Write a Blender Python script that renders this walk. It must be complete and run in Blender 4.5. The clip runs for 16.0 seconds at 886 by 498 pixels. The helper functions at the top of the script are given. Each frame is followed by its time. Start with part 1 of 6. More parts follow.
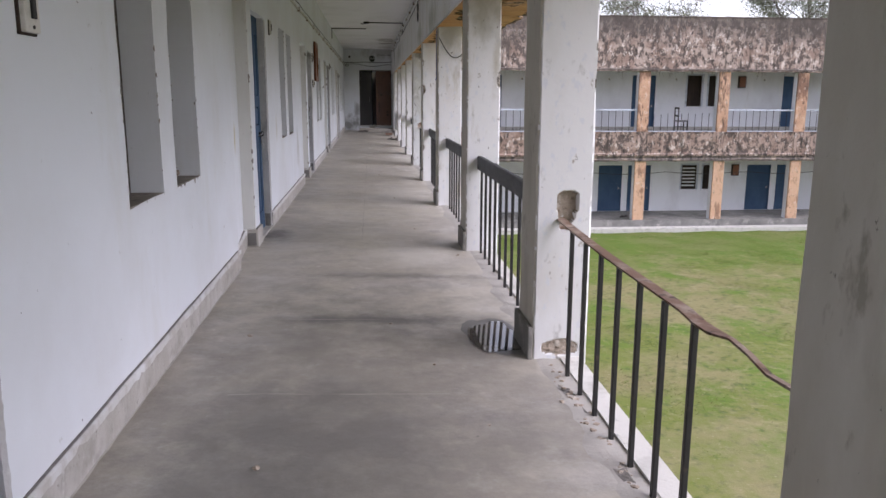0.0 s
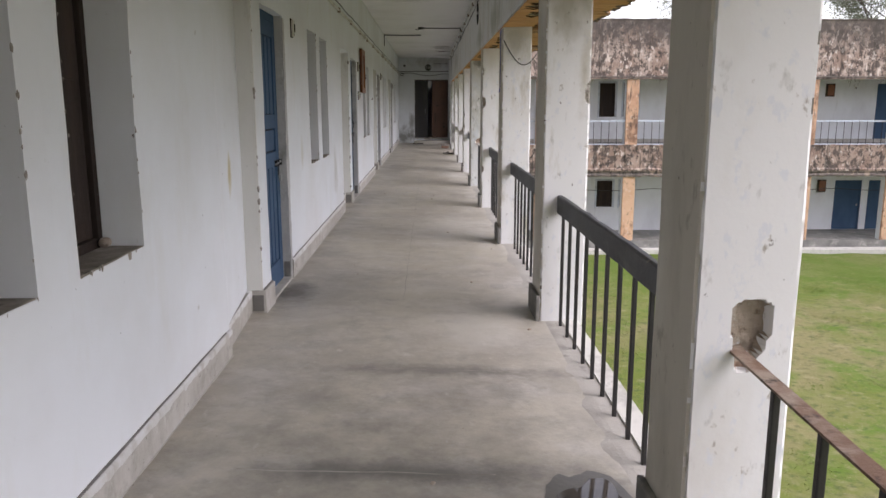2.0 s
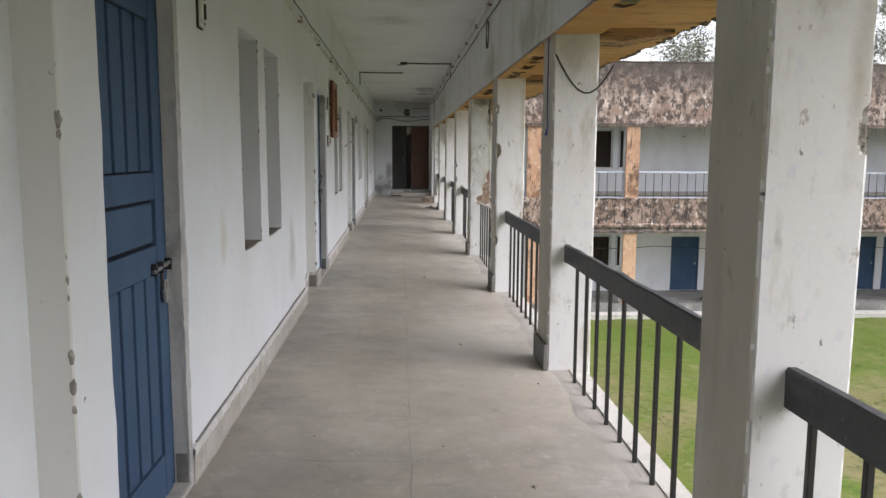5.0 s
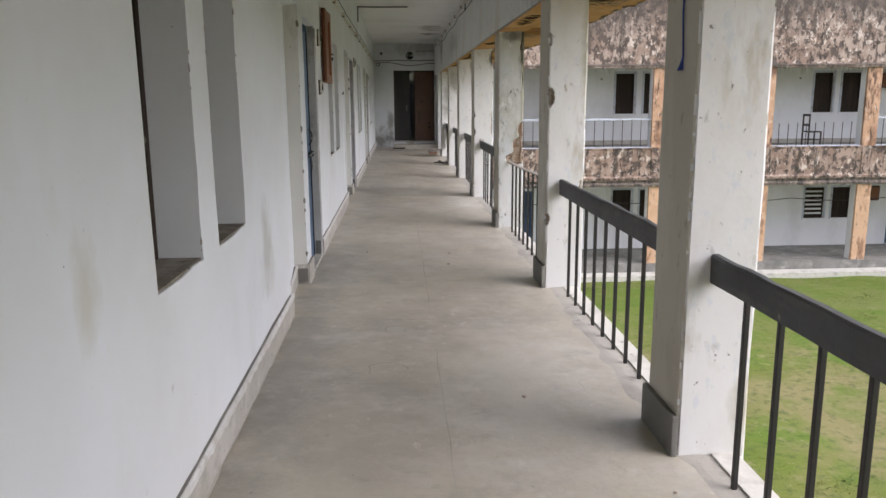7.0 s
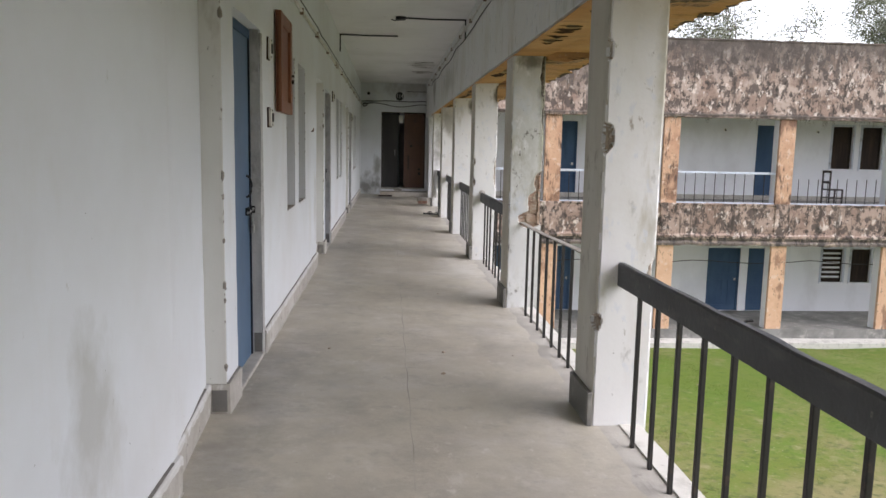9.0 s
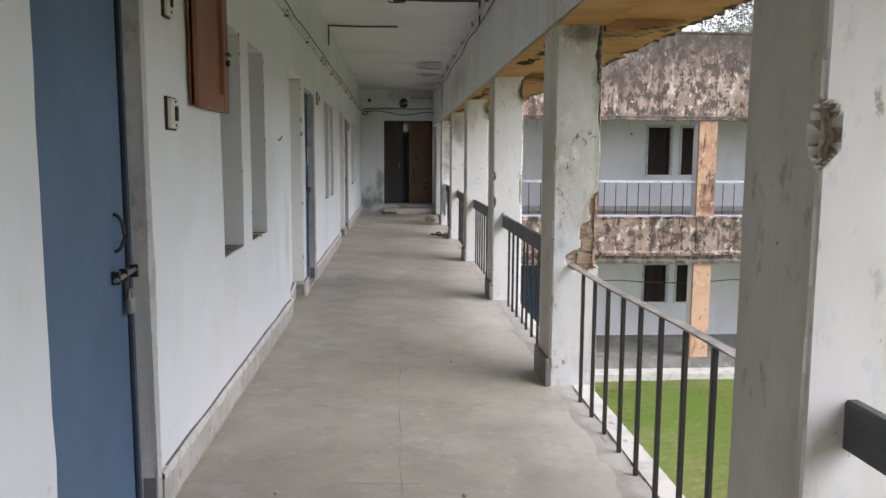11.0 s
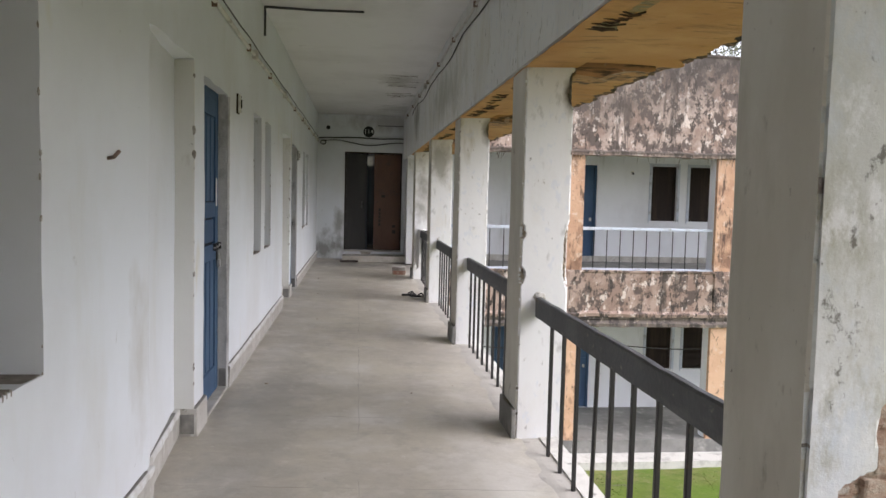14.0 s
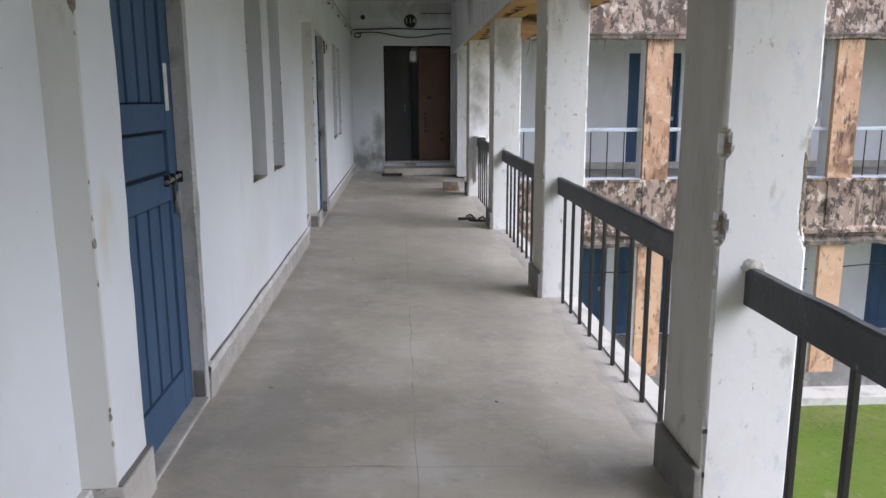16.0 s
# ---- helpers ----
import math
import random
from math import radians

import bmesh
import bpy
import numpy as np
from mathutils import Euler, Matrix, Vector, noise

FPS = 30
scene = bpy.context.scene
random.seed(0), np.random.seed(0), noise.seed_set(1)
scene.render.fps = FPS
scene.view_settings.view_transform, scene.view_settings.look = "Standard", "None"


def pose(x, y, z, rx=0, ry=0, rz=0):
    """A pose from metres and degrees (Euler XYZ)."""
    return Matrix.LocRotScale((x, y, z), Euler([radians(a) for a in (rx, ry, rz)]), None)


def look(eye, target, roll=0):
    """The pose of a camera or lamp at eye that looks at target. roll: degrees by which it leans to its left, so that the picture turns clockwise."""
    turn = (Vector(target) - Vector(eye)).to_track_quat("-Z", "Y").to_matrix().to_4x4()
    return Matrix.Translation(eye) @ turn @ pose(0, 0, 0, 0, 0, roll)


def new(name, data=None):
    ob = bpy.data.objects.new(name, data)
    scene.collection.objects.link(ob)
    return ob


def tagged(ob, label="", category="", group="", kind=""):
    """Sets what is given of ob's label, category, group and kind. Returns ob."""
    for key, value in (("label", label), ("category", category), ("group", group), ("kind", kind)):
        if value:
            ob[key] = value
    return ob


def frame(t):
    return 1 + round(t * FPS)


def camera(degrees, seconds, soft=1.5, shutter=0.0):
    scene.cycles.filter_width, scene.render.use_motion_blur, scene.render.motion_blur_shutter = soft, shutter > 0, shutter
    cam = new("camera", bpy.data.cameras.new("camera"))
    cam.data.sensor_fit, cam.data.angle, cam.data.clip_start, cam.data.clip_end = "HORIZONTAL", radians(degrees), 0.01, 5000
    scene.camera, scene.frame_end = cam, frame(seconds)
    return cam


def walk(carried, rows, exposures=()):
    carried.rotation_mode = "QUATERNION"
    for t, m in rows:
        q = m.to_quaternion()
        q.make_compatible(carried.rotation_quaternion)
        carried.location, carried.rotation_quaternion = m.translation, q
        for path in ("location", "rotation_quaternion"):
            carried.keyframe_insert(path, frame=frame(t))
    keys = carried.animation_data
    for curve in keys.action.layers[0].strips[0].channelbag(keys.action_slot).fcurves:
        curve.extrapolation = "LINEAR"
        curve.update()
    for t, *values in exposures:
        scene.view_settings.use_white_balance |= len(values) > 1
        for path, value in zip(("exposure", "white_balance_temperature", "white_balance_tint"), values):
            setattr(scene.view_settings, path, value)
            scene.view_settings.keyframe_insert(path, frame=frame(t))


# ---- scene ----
cam = camera(60.7, 16.0)
EXPOSURES = [(0, 1.01, 6250, 24), (2, 1.04, 6580, 20), (4, 1.06, 6580, 16), (8, 1.14, 6630, 17), (10.5, 1.14, 6430, 16), (12.5, 1.31, 6630, 17), (14.5, 1.3, 6430, 17), (16, 1.16, 6130, 17)]   # seconds, stops, kelvin, tint
PATH = [
    (0, (-0.031, 0.414, 1.429), (0.153, 2.367, 1.034), 0.2),
    (0.5, (-0.005, 0.843, 1.449), (0.109, 2.799, 1.05), 1.0),
    (1, (0.085, 1.306, 1.427), (0.194, 3.263, 1.028), 0.3),
    (1.5, (0.099, 1.758, 1.462), (0.174, 3.72, 1.078), 0.2),
    (2, (0.065, 2.266, 1.503), (0.101, 4.23, 1.13), -0.0),
    (2.5, (0.079, 2.799, 1.503), (0.145, 4.763, 1.131), -1.0),
    (3, (0.021, 3.312, 1.484), (0.099, 5.278, 1.126), -0.1),
    (3.5, (-0.022, 3.794, 1.477), (0.108, 5.764, 1.159), 0.4),
    (4, (-0.079, 4.302, 1.508), (0.05, 6.286, 1.285), 1.0),
    (6.5, (-0.318, 7.06, 1.515), (-0.238, 9.027, 1.158), -1.0),
    (7, (-0.345, 7.58, 1.527), (-0.235, 9.54, 1.142), -0.4),
    (7.5, (-0.305, 8.117, 1.501), (-0.154, 10.082, 1.159), 0.1),
    (8, (-0.354, 8.658, 1.48), (-0.208, 10.631, 1.189), 1.6),
    (10.5, (-0.128, 11.457, 1.48), (0.01, 13.436, 1.226), 0.2),
    (11, (-0.157, 11.97, 1.481), (-0.035, 13.952, 1.243), 0.3),
    (11.5, (-0.182, 12.509, 1.513), (-0.078, 14.495, 1.301), 0.2),
    (12, (-0.26, 13.049, 1.539), (-0.174, 15.038, 1.357), -0.3),
    (12.5, (-0.236, 13.613, 1.548), (-0.147, 15.603, 1.37), -0.8),
    (13, (-0.25, 14.148, 1.518), (-0.155, 16.14, 1.364), 0.7),
    (13.5, (-0.208, 14.705, 1.483), (-0.001, 16.69, 1.34), 1.2),
    (14, (-0.162, 15.258, 1.505), (0.061, 17.241, 1.368), 1.4),
    (14.5, (-0.175, 15.823, 1.527), (0.078, 17.803, 1.394), 1.6),
    (15, (-0.14, 16.381, 1.497), (0.1, 18.362, 1.37), 0.8),
    (15.5, (-0.183, 16.98, 1.475), (-0.073, 18.961, 1.221), 1.0),
    (16, (-0.186, 17.527, 1.441), (-0.078, 19.486, 1.055), -0.2),
]
walk(cam, [(t, look(eye, target, roll)) for t, eye, target, roll in PATH], EXPOSURES)


# ---- world, sun and exposure ----
world = bpy.data.worlds.new("overcast_sky")
scene.world = world
world.use_nodes = True
wn = world.node_tree
wn.nodes.clear()
w_out = wn.nodes.new("ShaderNodeOutputWorld")
w_bg = wn.nodes.new("ShaderNodeBackground")
w_sky = wn.nodes.new("ShaderNodeTexSky")
w_sky.sky_type = "NISHITA"
w_sky.sun_disc = False
w_sky.sun_elevation = radians(42)
w_sky.sun_rotation = radians(113)
w_sky.dust_density = 1.0
w_hsv = wn.nodes.new("ShaderNodeHueSaturation")
w_hsv.inputs["Saturation"].default_value = 0.34
w_bg.inputs["Strength"].default_value = 0.15
wn.links.new(w_sky.outputs[0], w_hsv.inputs["Color"])
wn.links.new(w_hsv.outputs[0], w_bg.inputs["Color"])
wn.links.new(w_bg.outputs[0], w_out.inputs["Surface"])

sun_data = bpy.data.lights.new("sun", "SUN")
sun_data.energy, sun_data.angle, sun_data.color = 1.35, radians(60), (1.0, 0.98, 0.97)
sun_ob = new("sun", sun_data)
sun_ob.matrix_world = look((36, 0, 34), (4, 14, 0))



# ---- materials ----
def material(name, base, layers=(), rough=0.8, metallic=0.0, bump=0.0, bump_scale=40.0, vary=0.0, rough_noise=0.0, spec=0.5, spots=(), fractal=0.62):
    """base colour, then layers (colour, scale, (sx, sy, sz), low, high, detail) mixed over it by noise, then
    stains and other tone changes: spots (colour with strength, place, radii), their rims broken by noise."""
    m = bpy.data.materials.new(name)
    m.use_nodes = True
    nt = m.node_tree
    bsdf = nt.nodes["Principled BSDF"]
    geo = nt.nodes.new("ShaderNodeNewGeometry")

    def noise_at(scale, stretch, detail, seed):
        mp = nt.nodes.new("ShaderNodeMapping")
        mp.inputs["Scale"].default_value = stretch
        mp.inputs["Location"].default_value = (seed * 3.7, seed * 5.3, seed * 1.9)
        nz = nt.nodes.new("ShaderNodeTexNoise")
        nz.inputs["Scale"].default_value = scale
        nz.inputs["Detail"].default_value = detail
        nz.inputs["Roughness"].default_value = fractal
        nt.links.new(geo.outputs["Position"], mp.inputs["Vector"])
        nt.links.new(mp.outputs[0], nz.inputs["Vector"])
        return nz

    colour = None
    for i, (col, scale, stretch, low, high, detail) in enumerate(layers):
        nz = noise_at(scale, stretch, detail, i + 1)
        rng = nt.nodes.new("ShaderNodeMapRange")
        rng.inputs["From Min"].default_value, rng.inputs["From Max"].default_value = low, high
        amount = 1.0 if len(col) == 3 else col[3]
        rng.inputs["To Max"].default_value = amount
        nt.links.new(nz.outputs["Fac"], rng.inputs["Value"])
        mix = nt.nodes.new("ShaderNodeMix")
        mix.data_type = "RGBA"
        nt.links.new(rng.outputs[0], mix.inputs["Factor"])
        if colour is None:
            mix.inputs[6].default_value = (*base, 1)
        else:
            nt.links.new(colour, mix.inputs[6])
        mix.inputs[7].default_value = (*col[:3], 1)
        colour = mix.outputs[2]
    for k, (col, place, radii) in enumerate(spots):
        sub = nt.nodes.new("ShaderNodeVectorMath")
        sub.operation = "SUBTRACT"
        sub.inputs[1].default_value = place
        div = nt.nodes.new("ShaderNodeVectorMath")
        div.operation = "DIVIDE"
        div.inputs[1].default_value = radii
        ln = nt.nodes.new("ShaderNodeVectorMath")
        ln.operation = "LENGTH"
        nz = noise_at(4.0, (1, 1, 0.7), 6, k + 11)
        wob = nt.nodes.new("ShaderNodeMath")
        wob.operation = "MULTIPLY_ADD"
        wob.inputs[1].default_value = 2.4
        add = nt.nodes.new("ShaderNodeMath")
        add.operation = "ADD"
        wob.inputs[2].default_value = -1.2
        rng = nt.nodes.new("ShaderNodeMapRange")
        rng.inputs["From Min"].default_value, rng.inputs["From Max"].default_value = 1.0, 0.25
        rng.inputs["To Max"].default_value = col[3]
        mix = nt.nodes.new("ShaderNodeMix")
        mix.data_type = "RGBA"
        mix.inputs[7].default_value = (*col[:3], 1)
        nt.links.new(geo.outputs["Position"], sub.inputs[0])
        nt.links.new(sub.outputs[0], div.inputs[0])
        nt.links.new(div.outputs[0], ln.inputs[0])
        nt.links.new(nz.outputs["Fac"], wob.inputs[0])
        nt.links.new(ln.outputs["Value"], add.inputs[0])
        nt.links.new(wob.outputs[0], add.inputs[1])
        nt.links.new(add.outputs[0], rng.inputs["Value"])
        nt.links.new(rng.outputs[0], mix.inputs["Factor"])
        nt.links.new(colour, mix.inputs[6])
        colour = mix.outputs[2]
    if vary:
        info = nt.nodes.new("ShaderNodeObjectInfo")
        rng = nt.nodes.new("ShaderNodeMapRange")
        rng.inputs["To Min"].default_value, rng.inputs["To Max"].default_value = 1 - vary, 1 + vary
        nt.links.new(info.outputs["Random"], rng.inputs["Value"])
        hsv = nt.nodes.new("ShaderNodeHueSaturation")
        hsv.inputs["Color"].default_value = (*base, 1)
        nt.links.new(rng.outputs[0], hsv.inputs["Value"])
        if colour is not None:
            nt.links.new(colour, hsv.inputs["Color"])
        colour = hsv.outputs[0]
    if colour is None:
        bsdf.inputs["Base Color"].default_value = (*base, 1)
    else:
        nt.links.new(colour, bsdf.inputs["Base Color"])
    bsdf.inputs["Roughness"].default_value = rough
    bsdf.inputs["Metallic"].default_value = metallic
    bsdf.inputs["Specular IOR Level"].default_value = spec
    if rough_noise:
        nz = noise_at(2.3, (1, 1, 1), 5, 9)
        rng = nt.nodes.new("ShaderNodeMapRange")
        rng.inputs["From Min"].default_value, rng.inputs["From Max"].default_value = 0.3, 0.7
        rng.inputs["To Min"].default_value, rng.inputs["To Max"].default_value = rough - rough_noise, rough + rough_noise
        nt.links.new(nz.outputs["Fac"], rng.inputs["Value"])
        nt.links.new(rng.outputs[0], bsdf.inputs["Roughness"])
    if bump:
        nz = noise_at(bump_scale, (1, 1, 1), 6, 7)
        bp = nt.nodes.new("ShaderNodeBump")
        bp.inputs["Strength"].default_value = bump
        bp.inputs["Distance"].default_value = 0.01
        nt.links.new(nz.outputs["Fac"], bp.inputs["Height"])
        nt.links.new(bp.outputs[0], bsdf.inputs["Normal"])
    return m


V = (1, 1, 0.12)     # streaks that run down
I3 = (1, 1, 1)
M_WALL = material("limewashed_plaster", (0.735, 0.77, 0.80), [
    ((0.66, 0.68, 0.685), 0.7, I3, 0.42, 0.70, 5), ((0.58, 0.57, 0.50, 0.3), 2.6, (1, 1, 0.3), 0.58, 0.76, 6),
    ((0.62, 0.57, 0.40, 0.6), 1.6, (1, 1, 0.4), 0.66, 0.76, 6), ((0.40, 0.39, 0.35, 0.7), 9.0, I3, 0.68, 0.75, 6),
    ((0.10, 0.09, 0.08, 0.8), 24.0, I3, 0.735, 0.76, 3)], rough=0.85, bump=0.12, bump_scale=10, spots=[
    ((0.45, 0.38, 0.16, 0.75), (-1.13, 7.06, 1.10), (0.3, 0.07, 0.14)), ((0.52, 0.50, 0.42, 0.6), (-1.13, 9.45, 1.05), (0.3, 0.10, 0.22)),
    ((0.42, 0.42, 0.38, 0.6), (-1.13, 12.0, 0.65), (0.3, 0.25, 0.30)), ((0.50, 0.49, 0.45, 0.6), (-1.13, 18.75, 0.75), (0.3, 0.16, 0.55)),
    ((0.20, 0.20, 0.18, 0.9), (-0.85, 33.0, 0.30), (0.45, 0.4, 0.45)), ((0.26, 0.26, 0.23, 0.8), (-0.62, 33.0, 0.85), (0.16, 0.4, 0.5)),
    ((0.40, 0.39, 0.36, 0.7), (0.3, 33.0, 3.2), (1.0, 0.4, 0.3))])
M_PILLAR = material("stained_pillar_plaster", (0.73, 0.735, 0.735), [
    ((0.62, 0.60, 0.555, 0.8), 1.8, (1, 1, 0.45), 0.50, 0.70, 7), ((0.46, 0.43, 0.35, 0.7), 5.0, (1, 1, 0.3), 0.60, 0.72, 7),
    ((0.38, 0.38, 0.36, 0.6), 11.0, (1, 1, 0.5), 0.61, 0.70, 8), ((0.26, 0.225, 0.175, 0.8), 13.0, (1, 1, 0.6), 0.65, 0.71, 7),
    ((0.12, 0.105, 0.085, 0.8), 24.0, (1, 1, 0.7), 0.675, 0.71, 5), ((0.62, 0.65, 0.70, 0.6), 17.0, (1, 1, 0.6), 0.58, 0.64, 7)], rough=0.88, bump=0.16, bump_scale=16, spots=[
    ((0.14, 0.13, 0.10, 0.9), (1.17, 16.9, 2.12), (0.10, 0.3, 0.32)), ((0.42, 0.42, 0.40, 0.75), (1.06, 16.8, 1.55), (0.12, 0.3, 0.5)),
    ((0.40, 0.38, 0.28, 0.7), (1.17, 13.7, 1.9), (0.06, 0.3, 0.5)), ((0.16, 0.14, 0.11, 0.9), (1.15, 20.0, 2.2), (0.06, 0.3, 0.14)),
    ((0.15, 0.14, 0.11, 0.9), (1.15, 23.1, 2.18), (0.08, 0.3, 0.16)), ((0.30, 0.29, 0.25, 0.8), (1.0, 26.2, 2.0), (0.2, 0.3, 0.35)),
    ((0.24, 0.23, 0.20, 0.85), (0.9, 28.9, 2.9), (0.3, 0.7, 0.45)), ((0.28, 0.27, 0.24, 0.8), (1.0, 29.3, 1.5), (0.2, 0.3, 0.6)),
    ((0.12, 0.11, 0.085, 0.85), (1.20, 16.85, 1.75), (0.05, 0.3, 0.5)), ((0.40, 0.41, 0.32, 0.6), (1.0, 16.85, 2.2), (0.2, 0.3, 0.4)),
    ((0.34, 0.33, 0.27, 0.65), (1.0, 7.6, 2.25), (0.2, 0.3, 0.30)), ((0.34, 0.33, 0.27, 0.6), (1.0, 10.7, 2.25), (0.2, 0.3, 0.25)),
    ((0.30, 0.32, 0.25, 0.6), (0.85, 11.5, 2.5), (0.3, 0.9, 0.25)), ((0.30, 0.32, 0.25, 0.6), (0.85, 14.2, 2.5), (0.3, 0.7, 0.22)),
    ((0.33, 0.33, 0.29, 0.6), (0.85, 24.5, 2.7), (0.3, 2.0, 0.35)), ((0.40, 0.36, 0.26, 0.7), (1.15, 10.7, 0.2), (0.08, 0.3, 0.16)), ((0.45, 0.42, 0.34, 0.7), (1.13, 7.6, 1.7), (0.06, 0.3, 0.4))])
M_WORN = material("mildewed_pillar_plaster", (0.62, 0.635, 0.63), [
    ((0.46, 0.47, 0.43, 0.9), 1.7, (1, 1, 0.5), 0.42, 0.60, 9), ((0.50, 0.55, 0.60, 0.7), 3.0, (1, 1, 0.6), 0.52, 0.64, 9), ((0.34, 0.33, 0.26, 0.8), 5.0, (1, 1, 0.4), 0.54, 0.64, 10),
    ((0.70, 0.71, 0.71, 0.7), 8.0, (1, 1, 0.6), 0.55, 0.64, 10), ((0.10, 0.09, 0.075, 0.85), 13.0, (1, 1, 0.7), 0.60, 0.66, 9)], rough=0.9, bump=0.3, bump_scale=18, fractal=0.72, spots=[
    ((0.10, 0.09, 0.07, 0.85), (1.19, 16.85, 2.1), (0.09, 0.3, 0.5)), ((0.12, 0.11, 0.085, 0.8), (1.04, 16.85, 2.28), (0.16, 0.3, 0.10)), ((0.33, 0.33, 0.22, 0.7), (1.17, 16.85, 1.6), (0.06, 0.3, 0.9)),
    ((0.66, 0.67, 0.67, 0.8), (1.0, 16.85, 0.5), (0.3, 0.4, 0.5))])
# Grime plus the shade of the pillars' corridor side, both in the colour.
M_GRIME_SHADE = material("shaded_grimy_plaster", (0.52, 0.49, 0.425), [
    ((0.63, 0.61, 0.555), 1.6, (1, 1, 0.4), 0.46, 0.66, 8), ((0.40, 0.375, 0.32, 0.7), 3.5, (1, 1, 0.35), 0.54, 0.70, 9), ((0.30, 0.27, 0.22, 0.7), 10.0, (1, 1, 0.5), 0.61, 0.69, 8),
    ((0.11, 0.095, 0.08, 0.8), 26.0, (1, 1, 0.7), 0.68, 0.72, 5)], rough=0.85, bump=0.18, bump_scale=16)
M_LIP = material("thin_limewash_over_cement", (0.60, 0.60, 0.58), [
    ((0.68, 0.69, 0.69), 3.0, I3, 0.44, 0.62, 7), ((0.46, 0.44, 0.40, 0.8), 9.0, (1, 1, 0.4), 0.50, 0.64, 8)], rough=0.88, bump=0.3, bump_scale=30)
# Wall plaster made duller: the shade of the piers' near side is painted in.
M_PIER = material("shaded_pier_plaster", (0.66, 0.66, 0.63), [
    ((0.58, 0.575, 0.53), 1.3, (1, 1, 0.4), 0.44, 0.68, 7), ((0.42, 0.40, 0.35, 0.6), 6.0, (1, 1, 0.4), 0.60, 0.70, 8), ((0.12, 0.11, 0.09, 0.8), 20.0, I3, 0.69, 0.73, 5)], rough=0.88, bump=0.15, bump_scale=14)
M_CEIL = material("ceiling_whitewash", (0.72, 0.72, 0.71), [
    ((0.60, 0.60, 0.58), 0.9, I3, 0.45, 0.75, 5), ((0.40, 0.39, 0.36, 0.7), 3.5, I3, 0.67, 0.74, 6)], rough=0.9, bump=0.2, bump_scale=25, spots=[
    ((0.36, 0.36, 0.33, 0.75), (0.45, 27.6, 3.35), (0.35, 0.9, 1)), ((0.45, 0.45, 0.42, 0.6), (-0.3, 16.2, 3.35), (0.4, 0.6, 1)), ((0.40, 0.40, 0.37, 0.6), (0.6, 31.5, 3.35), (0.5, 1.0, 1))])
M_JOINT = material("floor_joint_dirt", (0.25, 0.235, 0.21), [((0.42, 0.40, 0.36), 2.2, I3, 0.36, 0.54, 6)], rough=0.9)
M_MARGIN = material("pale_floor_margin", (0.42, 0.40, 0.365), [((0.33, 0.31, 0.28), 2.5, I3, 0.45, 0.66, 8), ((0.20, 0.19, 0.18, 0.7), 9.0, I3, 0.60, 0.72, 6)], rough=0.7, bump=0.3)
M_FLOOR = material("worn_concrete_floor", (0.455, 0.425, 0.355), [
    ((0.36, 0.332, 0.286), 1.0, (1, 0.8, 1), 0.42, 0.62, 9), ((0.50, 0.48, 0.445, 0.8), 2.3, (0.8, 1.2, 1), 0.50, 0.68, 9),
    ((0.25, 0.235, 0.215, 0.5), 0.9, (1, 0.9, 1), 0.54, 0.70, 9), ((0.27, 0.255, 0.235, 0.6), 4.0, (1, 1.1, 1), 0.56, 0.70, 8),
    ((0.58, 0.56, 0.52, 0.7), 11.0, (1, 0.6, 1), 0.62, 0.71, 7),
    ((0.31, 0.29, 0.255, 0.5), 3.6, (1, 0.75, 1), 0.52, 0.66, 9), ((0.60, 0.58, 0.54, 0.45), 5.5, (1, 0.8, 1), 0.58, 0.70, 8),
    ((0.12, 0.11, 0.10, 0.8), 30.0, I3, 0.71, 0.74, 3)], rough=0.46, rough_noise=0.17, bump=0.28, bump_scale=22, fractal=0.7, spots=[
    # Broad spots darken the first bays, wall side and far end, pale the middle.
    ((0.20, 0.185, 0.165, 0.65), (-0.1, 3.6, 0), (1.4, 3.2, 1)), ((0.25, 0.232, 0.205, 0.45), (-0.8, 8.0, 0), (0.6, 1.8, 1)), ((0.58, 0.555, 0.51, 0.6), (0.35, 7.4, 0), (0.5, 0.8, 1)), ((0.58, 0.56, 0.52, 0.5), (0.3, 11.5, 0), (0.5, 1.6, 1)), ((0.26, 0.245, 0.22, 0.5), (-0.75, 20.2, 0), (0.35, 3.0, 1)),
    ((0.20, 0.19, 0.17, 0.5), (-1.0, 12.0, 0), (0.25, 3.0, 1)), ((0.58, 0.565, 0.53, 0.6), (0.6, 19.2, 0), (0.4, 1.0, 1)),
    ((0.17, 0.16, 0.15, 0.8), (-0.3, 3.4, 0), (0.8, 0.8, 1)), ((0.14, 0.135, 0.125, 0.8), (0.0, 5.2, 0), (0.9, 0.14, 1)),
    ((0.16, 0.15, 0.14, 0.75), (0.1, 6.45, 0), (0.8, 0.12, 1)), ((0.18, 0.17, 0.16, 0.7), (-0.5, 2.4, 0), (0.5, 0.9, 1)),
    ((0.12, 0.11, 0.10, 0.8), (-1.0, 8.2, 0), (0.22, 0.5, 1)), ((0.62, 0.60, 0.57, 0.6), (-0.13, 20.4, 0), (0.16, 0.25, 1)),
    ((0.58, 0.56, 0.52, 0.6), (-0.12, 21.8, 0), (0.16, 0.3, 1)), ((0.15, 0.14, 0.13, 0.7), (-0.3, 31.6, 0), (1.1, 0.7, 1))])
